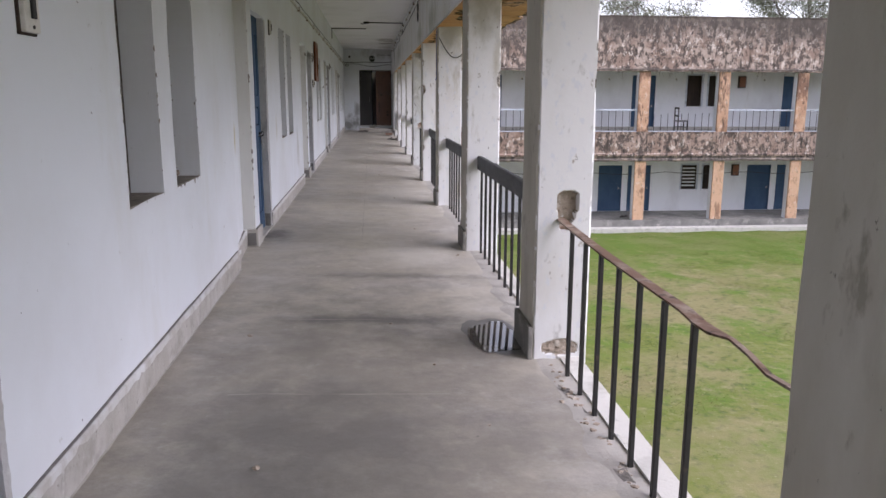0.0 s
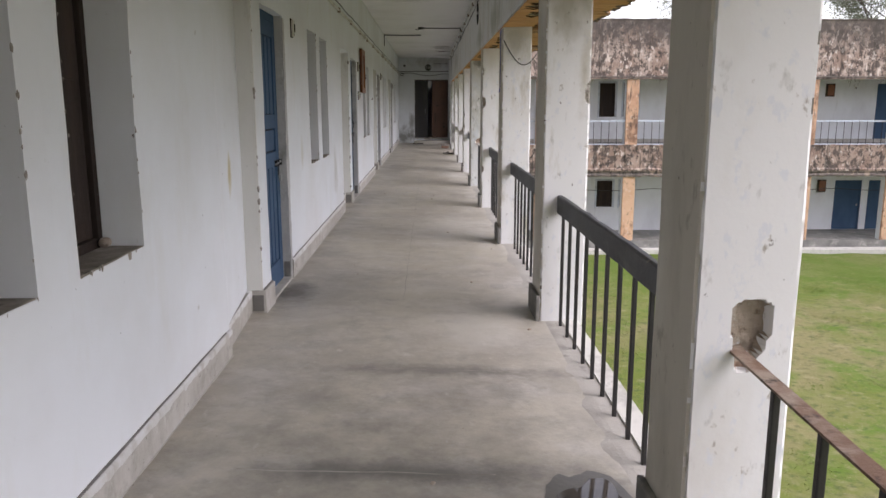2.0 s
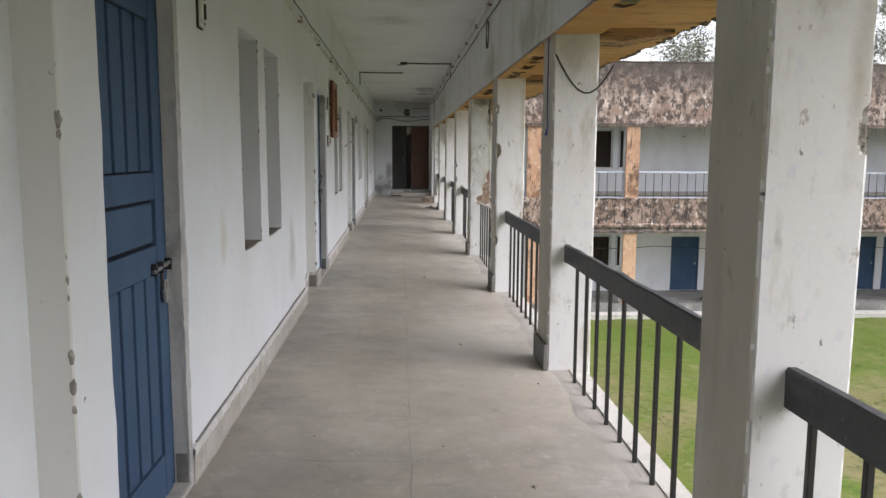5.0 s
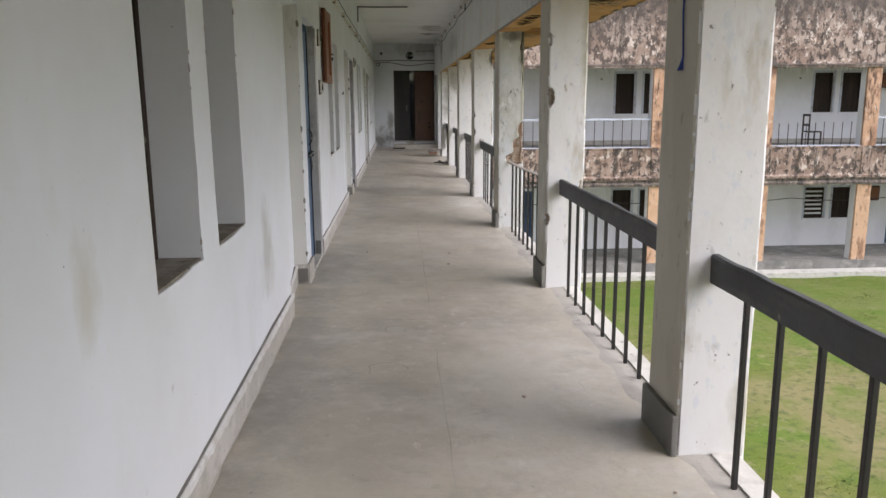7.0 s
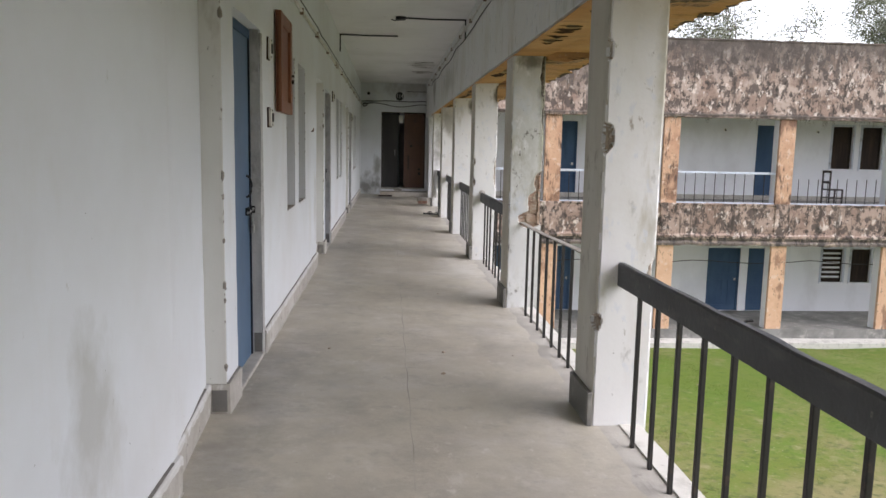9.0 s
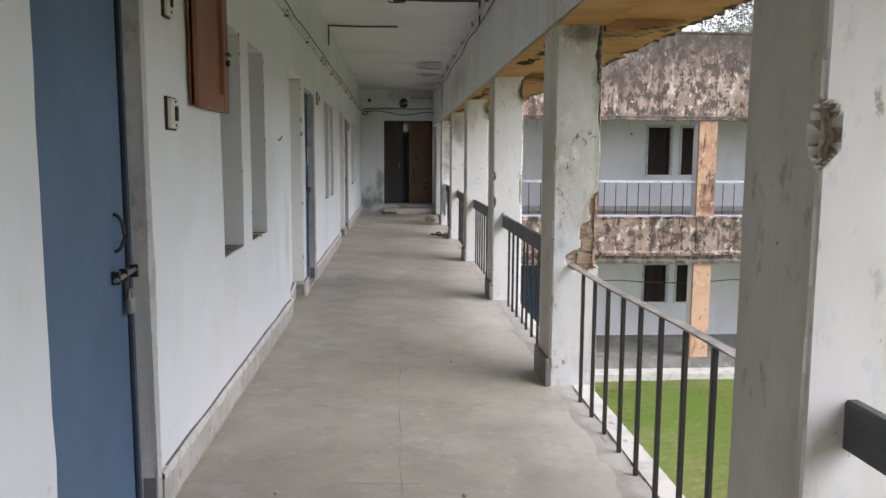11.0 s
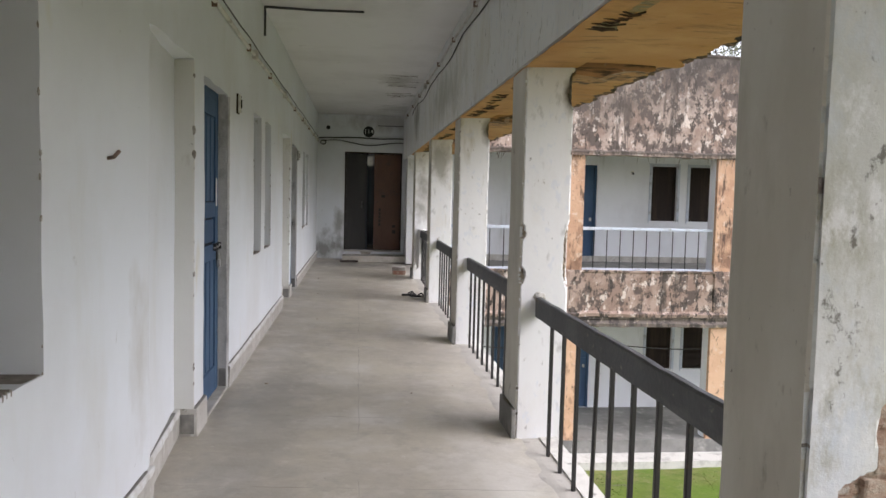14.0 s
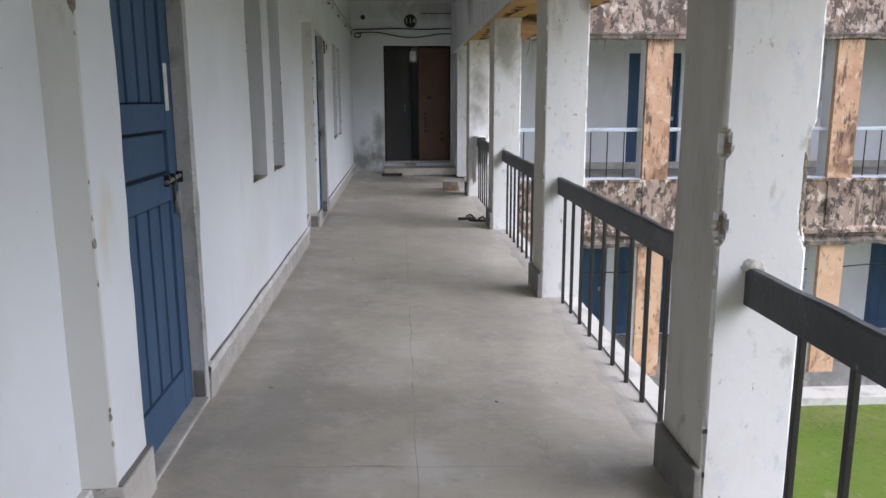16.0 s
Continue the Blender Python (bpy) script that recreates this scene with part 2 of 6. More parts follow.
M_BASE = material("cement_skirting", (0.41, 0.39, 0.35), [
    ((0.50, 0.485, 0.45), 4.0, (1, 1, 0.5), 0.44, 0.62, 8), ((0.32, 0.30, 0.265, 0.7), 9.0, I3, 0.52, 0.66, 8), ((0.62, 0.62, 0.60, 0.7), 14.0, (1, 1, 0.4), 0.62, 0.70, 7),
    ((0.13, 0.12, 0.10, 0.85), 20.0, I3, 0.64, 0.70, 6)], rough=0.8, bump=0.4, bump_scale=30)
# Dirt and the shade of the window recess together make this dark colour.
M_SILL = material("dusty_shaded_sill", (0.20, 0.175, 0.145), [((0.30, 0.27, 0.23), 7.0, I3, 0.46, 0.62, 7), ((0.10, 0.085, 0.07, 0.8), 16.0, I3, 0.56, 0.68, 6)], rough=0.95, bump=0.6, bump_scale=40)
# Grey paints the shade of the door reveals; also bare mortar of broken edges.
M_REVEAL = material("shaded_reveal_and_mortar", (0.46, 0.46, 0.45), [
    ((0.56, 0.56, 0.55), 2.4, (1, 1, 0.5), 0.42, 0.62, 8), ((0.24, 0.235, 0.22, 0.7), 6.0, (1, 1, 0.6), 0.52, 0.66, 8), ((0.60, 0.60, 0.58, 0.6), 15.0, I3, 0.60, 0.68, 6)], rough=0.92, bump=0.5, bump_scale=30)
M_RIB = material("flaked_orange_rib", (0.33, 0.19, 0.10), [
    ((0.47, 0.27, 0.12), 4.0, (0.6, 2.0, 2), 0.46, 0.60, 9), ((0.07, 0.055, 0.042, 0.9), 7.0, (0.4, 2.0, 4), 0.50, 0.58, 9), ((0.45, 0.36, 0.28, 0.7), 12.0, I3, 0.58, 0.66, 8)], rough=0.95, bump=0.9, bump_scale=22)
M_RIM = material("crumbled_dark_rim", (0.13, 0.095, 0.07), [
    ((0.30, 0.19, 0.11), 9.0, (1, 1, 2), 0.50, 0.62, 9), ((0.04, 0.034, 0.03, 0.9), 14.0, I3, 0.50, 0.62, 8)], rough=0.95, bump=1.0, bump_scale=40)
M_PLINTH = material("dark_cement_plinth", (0.17, 0.165, 0.155), [
    ((0.30, 0.29, 0.26), 5.0, I3, 0.5, 0.7, 6)], rough=0.75, bump=0.4, bump_scale=40)
M_LEDGE = material("pale_ledge_cement", (0.62, 0.61, 0.57), [
    ((0.40, 0.39, 0.36), 4.0, I3, 0.5, 0.7, 6), ((0.16, 0.16, 0.14, 0.7), 11.0, I3, 0.62, 0.72, 5)], rough=0.9, bump=0.4)
M_CRACK = material("broken_screed", (0.12, 0.11, 0.10), [((0.28, 0.26, 0.24), 20.0, I3, 0.45, 0.65, 5)], rough=0.95, bump=0.8, bump_scale=60)
M_CHIP = material("chipped_plaster", (0.24, 0.22, 0.19), [((0.42, 0.40, 0.36), 25.0, I3, 0.45, 0.62, 5), ((0.10, 0.09, 0.08, 0.9), 18.0, I3, 0.55, 0.66, 5)], rough=0.95, bump=0.8, bump_scale=60)
M_BLUE = material("blue_door_paint", (0.053, 0.096, 0.168), [
    ((0.073, 0.128, 0.208), 1.5, (1, 1, 0.5), 0.4, 0.7, 5), ((0.05, 0.08, 0.15, 0.7), 5.0, V, 0.58, 0.75, 6),
    ((0.24, 0.27, 0.32, 0.5), 35.0, I3, 0.70, 0.75, 4)], rough=0.7, bump=0.12, bump_scale=50, spec=0.15)
M_BLUE_STEEL = material("blue_steel_paint", (0.11, 0.185, 0.29), [
    ((0.07, 0.125, 0.205), 0.9, (1, 1, 0.6), 0.4, 0.66, 4), ((0.25, 0.30, 0.37, 0.6), 45.0, I3, 0.72, 0.76, 3)], rough=0.5, bump=0.08, bump_scale=6, spec=0.3)
# Near-black that paints shade into plank gaps, used on leaf edges too.
M_DARKGAP = material("gap_shade_and_edge", (0.02, 0.022, 0.03), rough=0.85, spec=0.2)
M_WOOD = material("dark_brown_timber", (0.030, 0.022, 0.019), [
    ((0.062, 0.042, 0.032), 6.0, V, 0.45, 0.7, 6), ((0.03, 0.022, 0.018, 0.8), 16.0, V, 0.55, 0.7, 5)], rough=0.75, bump=0.3, bump_scale=30, spec=0.25)
M_SHUTTER = material("red_brown_varnish", (0.20, 0.075, 0.035), [
    ((0.27, 0.11, 0.055), 5.0, (1, 1, 0.2), 0.45, 0.7, 5), ((0.10, 0.04, 0.02, 0.8), 18.0, V, 0.6, 0.72, 5)], rough=0.42, bump=0.15, bump_scale=30)
M_ENDL = material("black_brown_door_paint", (0.020, 0.019, 0.019), [((0.045, 0.041, 0.038), 3.0, V, 0.45, 0.7, 6)], rough=0.5, bump=0.2)
M_ENDR = material("rust_brown_door_paint", (0.085, 0.042, 0.028), [
    ((0.125, 0.06, 0.037), 2.0, (1, 1, 0.5), 0.4, 0.65, 6), ((0.06, 0.04, 0.035, 0.9), 4.0, I3, 0.58, 0.70, 6)], rough=0.6, bump=0.2)
M_METAL = material("black_bar_paint", (0.018, 0.017, 0.017), [((0.06, 0.04, 0.03), 14.0, I3, 0.6, 0.72, 5)], rough=0.45, bump=0.2, bump_scale=60)
M_HANDRAIL = material("dark_grey_handrail", (0.078, 0.082, 0.088), [
    ((0.050, 0.053, 0.058), 2.0, I3, 0.4, 0.65, 6), ((0.25, 0.23, 0.20, 0.8), 16.0, I3, 0.64, 0.70, 6), ((0.15, 0.145, 0.14, 0.4), 5.0, (1, 0.5, 2), 0.55, 0.68, 7)], rough=0.6, bump=0.4, bump_scale=35)
M_RUST = material("rusty_flat_bar", (0.17, 0.10, 0.065), [
    ((0.30, 0.24, 0.19), 8.0, I3, 0.45, 0.65, 6), ((0.06, 0.04, 0.03), 18.0, I3, 0.55, 0.68, 6)], rough=0.8, bump=0.4, bump_scale=60)
M_STRIP = material("weathered_flat_bar", (0.30, 0.28, 0.25), [
    ((0.42, 0.40, 0.37), 6.0, I3, 0.45, 0.65, 7), ((0.14, 0.10, 0.075, 0.8), 14.0, I3, 0.56, 0.68, 7)], rough=0.7, bump=0.3, bump_scale=60)
M_BARRUST = material("rusted_stirrup", (0.055, 0.035, 0.025), [((0.12, 0.06, 0.035), 20.0, I3, 0.5, 0.65, 4)], rough=0.9)
M_STEEL = material("tarnished_steel", (0.42, 0.42, 0.41), [((0.16, 0.14, 0.12), 20.0, I3, 0.5, 0.7, 5)], rough=0.4, metallic=0.9)
M_ORANGE = material("orange_soffit_wash", (0.47, 0.245, 0.09), [
    ((0.55, 0.32, 0.14), 1.6, I3, 0.42, 0.62, 7), ((0.30, 0.16, 0.07, 0.7), 3.0, (0.8, 2.2, 1), 0.54, 0.66, 8),
    ((0.20, 0.11, 0.055, 0.8), 7.0, (0.5, 3.0, 1), 0.61, 0.67, 8)], rough=0.9, bump=0.7, bump_scale=14)
M_SPALL = material("spalled_concrete", (0.26, 0.215, 0.12), [
    ((0.40, 0.24, 0.10), 9.0, (0.5, 3.0, 1), 0.46, 0.56, 7), ((0.11, 0.115, 0.075, 0.9), 5.0, (0.5, 2.0, 1), 0.50, 0.58, 8), ((0.04, 0.035, 0.028, 0.95), 9.0, (0.3, 4.0, 1), 0.54, 0.60, 6)], rough=0.95, bump=1.0, bump_scale=40)
M_BAND = material("weathered_facade_render", (0.42, 0.315, 0.26), [
    ((0.27, 0.185, 0.145, 0.8), 1.6, (1, 1, 0.8), 0.46, 0.56, 10), ((0.10, 0.08, 0.07, 0.9), 4.2, (1, 1, 0.8), 0.50, 0.545, 9), ((0.70, 0.61, 0.54, 0.9), 5.0, (1, 1, 0.7), 0.555, 0.60, 9),
    ((0.05, 0.043, 0.038, 0.9), 7.5, (1, 1, 0.5), 0.545, 0.585, 9), ((0.05, 0.043, 0.038, 0.7), 4.5, (1, 1, 0.1), 0.56, 0.62, 8)], rough=0.95, bump=0.8, bump_scale=14, fractal=0.7)
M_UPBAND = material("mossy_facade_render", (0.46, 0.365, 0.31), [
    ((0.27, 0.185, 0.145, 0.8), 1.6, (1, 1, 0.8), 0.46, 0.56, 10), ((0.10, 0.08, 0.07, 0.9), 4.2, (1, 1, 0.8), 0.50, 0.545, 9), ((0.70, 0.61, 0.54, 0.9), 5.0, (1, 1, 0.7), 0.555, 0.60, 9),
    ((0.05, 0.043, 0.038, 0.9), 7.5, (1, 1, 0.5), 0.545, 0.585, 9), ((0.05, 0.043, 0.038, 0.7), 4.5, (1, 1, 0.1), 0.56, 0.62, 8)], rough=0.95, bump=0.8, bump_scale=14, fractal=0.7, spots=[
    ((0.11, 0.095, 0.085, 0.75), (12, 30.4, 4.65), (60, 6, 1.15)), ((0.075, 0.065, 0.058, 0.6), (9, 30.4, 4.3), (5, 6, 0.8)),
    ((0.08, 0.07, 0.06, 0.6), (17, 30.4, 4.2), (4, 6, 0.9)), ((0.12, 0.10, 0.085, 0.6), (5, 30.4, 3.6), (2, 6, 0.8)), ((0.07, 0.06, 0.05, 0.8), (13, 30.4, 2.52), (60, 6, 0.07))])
M_BAND_TOP = material("mossy_parapet_render", (0.185, 0.155, 0.135), [
    ((0.40, 0.32, 0.255), 3.2, (1, 1, 0.45), 0.53, 0.60, 9), ((0.07, 0.062, 0.056), 5.5, (1, 1, 0.3), 0.48, 0.58, 9),
    ((0.50, 0.44, 0.37, 0.7), 10.0, (1, 1, 0.7), 0.61, 0.66, 8)], rough=0.95, bump=0.8, bump_scale=9)
M_WPILLAR = material("orange_pillar_wash", (0.62, 0.40, 0.265), [
    ((0.52, 0.31, 0.20), 2.0, I3, 0.42, 0.62, 8), ((0.22, 0.125, 0.085, 0.9), 2.2, (1, 1, 0.45), 0.49, 0.58, 12),
    ((0.68, 0.52, 0.40, 0.8), 5.0, I3, 0.56, 0.63, 10), ((0.09, 0.06, 0.048, 0.85), 9.0, (1, 1, 0.3), 0.56, 0.64, 10), ((0.07, 0.05, 0.04, 0.7), 24.0, (1, 1, 0.6), 0.60, 0.66, 6)], rough=0.92, bump=0.6, bump_scale=14)
M_WPILLAR_CLEAN = material("fresh_orange_wash", (0.68, 0.45, 0.30), [
    ((0.60, 0.37, 0.235), 2.0, I3, 0.45, 0.66, 7), ((0.30, 0.17, 0.11, 0.85), 3.0, (1, 1, 0.45), 0.55, 0.62, 10),
    ((0.72, 0.57, 0.45, 0.7), 6.0, I3, 0.58, 0.66, 8), ((0.12, 0.08, 0.06, 0.8), 14.0, (1, 1, 0.5), 0.60, 0.66, 8)], rough=0.92, bump=0.4, bump_scale=14)
M_WWALL = material("wing_whitewash", (0.80, 0.82, 0.85), [
    ((0.66, 0.67, 0.69), 0.8, (1, 1, 0.6), 0.45, 0.72, 5), ((0.46, 0.46, 0.44, 0.6), 3.0, V, 0.62, 0.76, 6)], rough=0.9, bump=0.2, bump_scale=15)
M_WFLOOR = material("wing_cement_floor", (0.26, 0.255, 0.24), [
    ((0.15, 0.15, 0.14), 1.2, I3, 0.42, 0.65, 6), ((0.38, 0.37, 0.34), 3.0, I3, 0.55, 0.7, 6)], rough=0.7, bump=0.3)
M_WRAIL = material("pale_blue_rail_paint", (0.55, 0.60, 0.68), [((0.35, 0.36, 0.38), 6.0, I3, 0.52, 0.68, 5)], rough=0.6, bump=0.2)
M_BRICK = material("exposed_brick", (0.33, 0.23, 0.17), [
    ((0.43, 0.36, 0.29), 14.0, (1, 1, 2.2), 0.46, 0.6, 6), ((0.20, 0.125, 0.09, 0.8), 9.0, (1, 1, 2.5), 0.54, 0.66, 6),
    ((0.48, 0.45, 0.40, 0.8), 22.0, I3, 0.60, 0.68, 5)], rough=0.95, bump=1.0, bump_scale=40)
M_MOULD = material("black_mould_on_mortar", (0.13, 0.118, 0.095), [((0.26, 0.235, 0.19), 16.0, I3, 0.48, 0.62, 7), ((0.05, 0.045, 0.038, 0.9), 24.0, I3, 0.54, 0.64, 6)], rough=0.95, bump=1.0, bump_scale=50)
M_MORTAR = material("exposed_mortar", (0.36, 0.30, 0.24), [
    ((0.47, 0.42, 0.36), 22.0, I3, 0.48, 0.62, 6), ((0.16, 0.12, 0.09, 0.9), 30.0, I3, 0.55, 0.68, 5)], rough=0.95, bump=1.0, bump_scale=60)
M_GRASS = material("courtyard_turf", (0.145, 0.18, 0.03), [
    ((0.235, 0.214, 0.092), 0.32, I3, 0.42, 0.58, 9), ((0.105, 0.18, 0.014), 0.7, I3, 0.50, 0.66, 8),
    ((0.302, 0.269, 0.143, 0.7), 2.4, I3, 0.56, 0.70, 8), ((0.042, 0.076, 0.015, 0.7), 6.0, I3, 0.52, 0.70, 8), ((0.353, 0.319, 0.202, 0.7), 14.0, I3, 0.62, 0.70, 6)], rough=0.95, bump=1.0, bump_scale=25, spots=[
    ((0.09, 0.165, 0.010, 0.6), (9, 27.5, -3.98), (40, 5.0, 2)), ((0.277, 0.235, 0.126, 0.6), (11, 13, -3.98), (4, 3.0, 2)), ((0.26, 0.227, 0.118, 0.5), (6, 9, -3.98), (2.5, 4.0, 2)), ((0.462, 0.445, 0.386, 0.8), (10.95, 17.0, -3.98), (0.55, 0.4, 2))])
M_BLADE = material("grass_blades", (0.14, 0.185, 0.03), [
    ((0.235, 0.214, 0.092), 0.32, I3, 0.42, 0.58, 9), ((0.105, 0.18, 0.014), 0.9, I3, 0.48, 0.66, 6), ((0.286, 0.26, 0.134, 0.7), 2.4, I3, 0.56, 0.70, 7)], rough=0.8, spots=[
    ((0.09, 0.165, 0.010, 0.6), (9, 27.5, -3.98), (40, 5.0, 2)), ((0.277, 0.235, 0.126, 0.6), (11, 13, -3.98), (4, 3.0, 2)), ((0.26, 0.227, 0.118, 0.5), (6, 9, -3.98), (2.5, 4.0, 2))])
M_EARTH = material("distant_ground", (0.13, 0.15, 0.07), [((0.22, 0.19, 0.12), 0.1, I3, 0.45, 0.65, 6)], rough=0.95)
M_BARK = material("tree_bark", (0.13, 0.105, 0.085), [((0.06, 0.05, 0.04), 8.0, V, 0.45, 0.65, 6)], rough=0.95, bump=0.8)
M_LEAF = material("tree_leaves", (0.18, 0.20, 0.13), [((0.26, 0.28, 0.19), 2.0, I3, 0.4, 0.65, 5), ((0.10, 0.12, 0.07), 5.0, I3, 0.5, 0.68, 5)], rough=0.45)
M_PVC = material("aged_conduit", (0.62, 0.61, 0.57), [((0.36, 0.34, 0.30), 6.0, I3, 0.5, 0.68, 5)], rough=0.6)
M_CABLE = material("black_cable", (0.03, 0.03, 0.03), rough=0.6)
M_BLUECORD = material("blue_cord", (0.04, 0.07, 0.30), rough=0.7)
M_PLASTIC = material("cream_switch_plastic", (0.66, 0.65, 0.60), [((0.45, 0.43, 0.38), 20.0, I3, 0.55, 0.7, 4)], rough=0.5)
M_BLACK = material("matt_black_paint", (0.02, 0.02, 0.02), rough=0.6)
M_WHITE = material("white_paper", (0.78, 0.78, 0.76), [((0.62, 0.61, 0.58), 12.0, I3, 0.5, 0.7, 4)], rough=0.8)
M_CLOTH = material("white_cotton_cloth", (0.72, 0.72, 0.73), [((0.55, 0.55, 0.56), 8.0, I3, 0.5, 0.7, 4)], rough=0.95, bump=0.3)
M_RUBBER = material("black_rubber", (0.018, 0.018, 0.02), [((0.04, 0.04, 0.04), 20.0, I3, 0.5, 0.7, 4)], rough=0.65)
M_CHAIR = material("dark_chair_paint", (0.035, 0.028, 0.026), rough=0.5)
M_REDBRICK = material("loose_brick", (0.33, 0.19, 0.14), [((0.45, 0.38, 0.32), 10.0, I3, 0.48, 0.64, 6)], rough=0.95, bump=0.6)
M_CONCRETE_LUMP = material("cement_block", (0.42, 0.40, 0.37), [((0.28, 0.26, 0.24), 8.0, I3, 0.48, 0.64, 6)], rough=0.95, bump=0.6)
M_PUDDLE = material("standing_water", (0.13, 0.115, 0.095), [((0.08, 0.07, 0.06), 2.0, I3, 0.4, 0.6, 4)], rough=0.03, spec=1.0)
M_DAMP = material("damp_concrete", (0.13, 0.125, 0.115), [((0.20, 0.19, 0.175), 3.0, I3, 0.45, 0.65, 6)], rough=0.28, bump=0.15)
M_INK = material("stencil_ink", (0.03, 0.025, 0.02), rough=0.8)


# ---- mesh helpers ----
def put_mesh(name, bm, mat, smooth=False):
    me = bpy.data.meshes.new(name)
    bm.normal_update()
    bm.to_mesh(me)
    bm.free()
    me.materials.append(mat)
    if smooth:
        for p in me.polygons:
            p.use_smooth = True
    return me


def part(name, bm, mat, parent=None, label="", smooth=False):
    me = bm if isinstance(bm, bpy.types.Mesh) else put_mesh(name, bm, mat, smooth)
    ob = new(name, me)
    if parent is not None:
        ob.parent = parent
        ob.matrix_parent_inverse = Matrix.Translation(parent.location).inverted()
    if label:
        ob["label"] = label
    return ob


def empty(name, at=(0, 0, 0), **tags):
    ob = new(name)
    ob.empty_display_size = 0.1
    ob.location = at
    return tagged(ob, **tags)


def add_box(bm, x0, x1, y0, y1, z0, z1, bevel=0.0):
    r = bmesh.ops.create_cube(bm, size=1.0)
    vs = r["verts"]
    for v in vs:
        v.co = Vector(((x0 + x1) / 2 + v.co.x * (x1 - x0), (y0 + y1) / 2 + v.co.y * (y1 - y0), (z0 + z1) / 2 + v.co.z * (z1 - z0)))
    if bevel:
        es = list({e for v in vs for e in v.link_edges})
        bmesh.ops.bevel(bm, geom=es, offset=bevel, segments=2, affect="EDGES", profile=0.6)
    return vs


def box(x0, x1, y0, y1, z0, z1, bevel=0.0):
    bm = bmesh.new()
    add_box(bm, min(x0, x1), max(x0, x1), min(y0, y1), max(y0, y1), min(z0, z1), max(z0, z1), bevel)
    return bm


def add_tube(bm, points, radius, sides=8, close=True):
    """A round tube along the points."""
    pts = [Vector(p) for p in points]
    rings = []
    for i, p in enumerate(pts):
        d = (pts[min(i + 1, len(pts) - 1)] - pts[max(i - 1, 0)]).normalized()
        a = d.cross(Vector((0, 0, 1)))
        if a.length < 0.05:
            a = d.cross(Vector((1, 0, 0)))
        a.normalize()
        b = d.cross(a).normalized()
        r = radius[i] if isinstance(radius, (list, tuple)) else radius
        rings.append([bm.verts.new(p + r * (math.cos(k * 2 * math.pi / sides) * a + math.sin(k * 2 * math.pi / sides) * b)) for k in range(sides)])
    for r0, r1 in zip(rings, rings[1:]):
        for k in range(sides):
            bm.faces.new((r0[k], r0[(k + 1) % sides], r1[(k + 1) % sides], r1[k]))
    if close:
        bm.faces.new(rings[0][::-1])
        bm.faces.new(rings[-1])
    bmesh.ops.recalc_face_normals(bm, faces=bm.faces)


def tube(points, radius, sides=8):
    bm = bmesh.new()
    add_tube(bm, points, radius, sides)
    return bm


def pierced(axis, face, back, u0, u1, z0, z1, openings, step=None, rag=0.0, more_u=(), more_z=(), recess=None):
    """A wall across `axis`, its front at `face` and its back at `back`, with rectangular holes (u0, u1, z0, z1) through it.
    rag: how far the rims of the holes and the surface wander, as hand-laid plaster does."""
    us = sorted({u0, u1, *more_u, *[o[0] for o in openings], *[o[1] for o in openings]})
    zs = sorted({z0, z1, *more_z, *[o[2] for o in openings], *[o[3] for o in openings]})
    if step:
        def fill(vals):
            out = [vals[0]]
            for a, b in zip(vals, vals[1:]):
                n = max(1, int(round((b - a) / step)))
                out += [a + (b - a) * k / n for k in range(1, n + 1)]
            return out
        us, zs = fill(us), fill(zs)
    solid = lambda i, j: 0 <= i < len(us) - 1 and 0 <= j < len(zs) - 1 and not any(
        o[0] < (us[i] + us[i + 1]) / 2 < o[1] and o[2] < (zs[j] + zs[j + 1]) / 2 < o[3] for o in openings)
    bm = bmesh.new()
    cache = {}

    def vert(i, j, depth):
        key = (i, j, depth)
        if key not in cache:
            d = face if depth == 0 else back
            u, z = us[i], zs[j]
            if recess and depth == 0:
                d -= recess(u, z)
            if rag:
                p = Vector((u * 2.1, z * 2.1, face))
                if depth == 0:
                    d += (noise.noise(p * 0.5) * 0.6 + noise.noise(p * 3.0) * 0.25) * rag
                if 0 < i < len(us) - 1 and 0 < j < len(zs) - 1:
                    u += noise.noise(p * 2.7 + Vector((9, 0, 0))) * rag
                    z += noise.noise(p * 2.9 + Vector((0, 7, 0))) * rag
            cache[key] = bm.verts.new((d, u, z) if axis == "x" else (u, d, z))
        return cache[key]

    for i in range(len(us) - 1):
        for j in range(len(zs) - 1):
            if not solid(i, j):
                continue
            bm.faces.new((vert(i, j, 0), vert(i + 1, j, 0), vert(i + 1, j + 1, 0), vert(i, j + 1, 0)))
            bm.faces.new((vert(i, j, 1), vert(i, j + 1, 1), vert(i + 1, j + 1, 1), vert(i + 1, j, 1)))
            for di, dj, a, b in ((-1, 0, (i, j), (i, j + 1)), (1, 0, (i + 1, j + 1), (i + 1, j)), (0, -1, (i + 1, j), (i, j)), (0, 1, (i, j + 1), (i + 1, j + 1))):
                if not solid(i + di, j + dj):
                    bm.faces.new((vert(*a, 0), vert(*b, 0), vert(*b, 1), vert(*a, 1)))
    bmesh.ops.recalc_face_normals(bm, faces=bm.faces)
    return bm


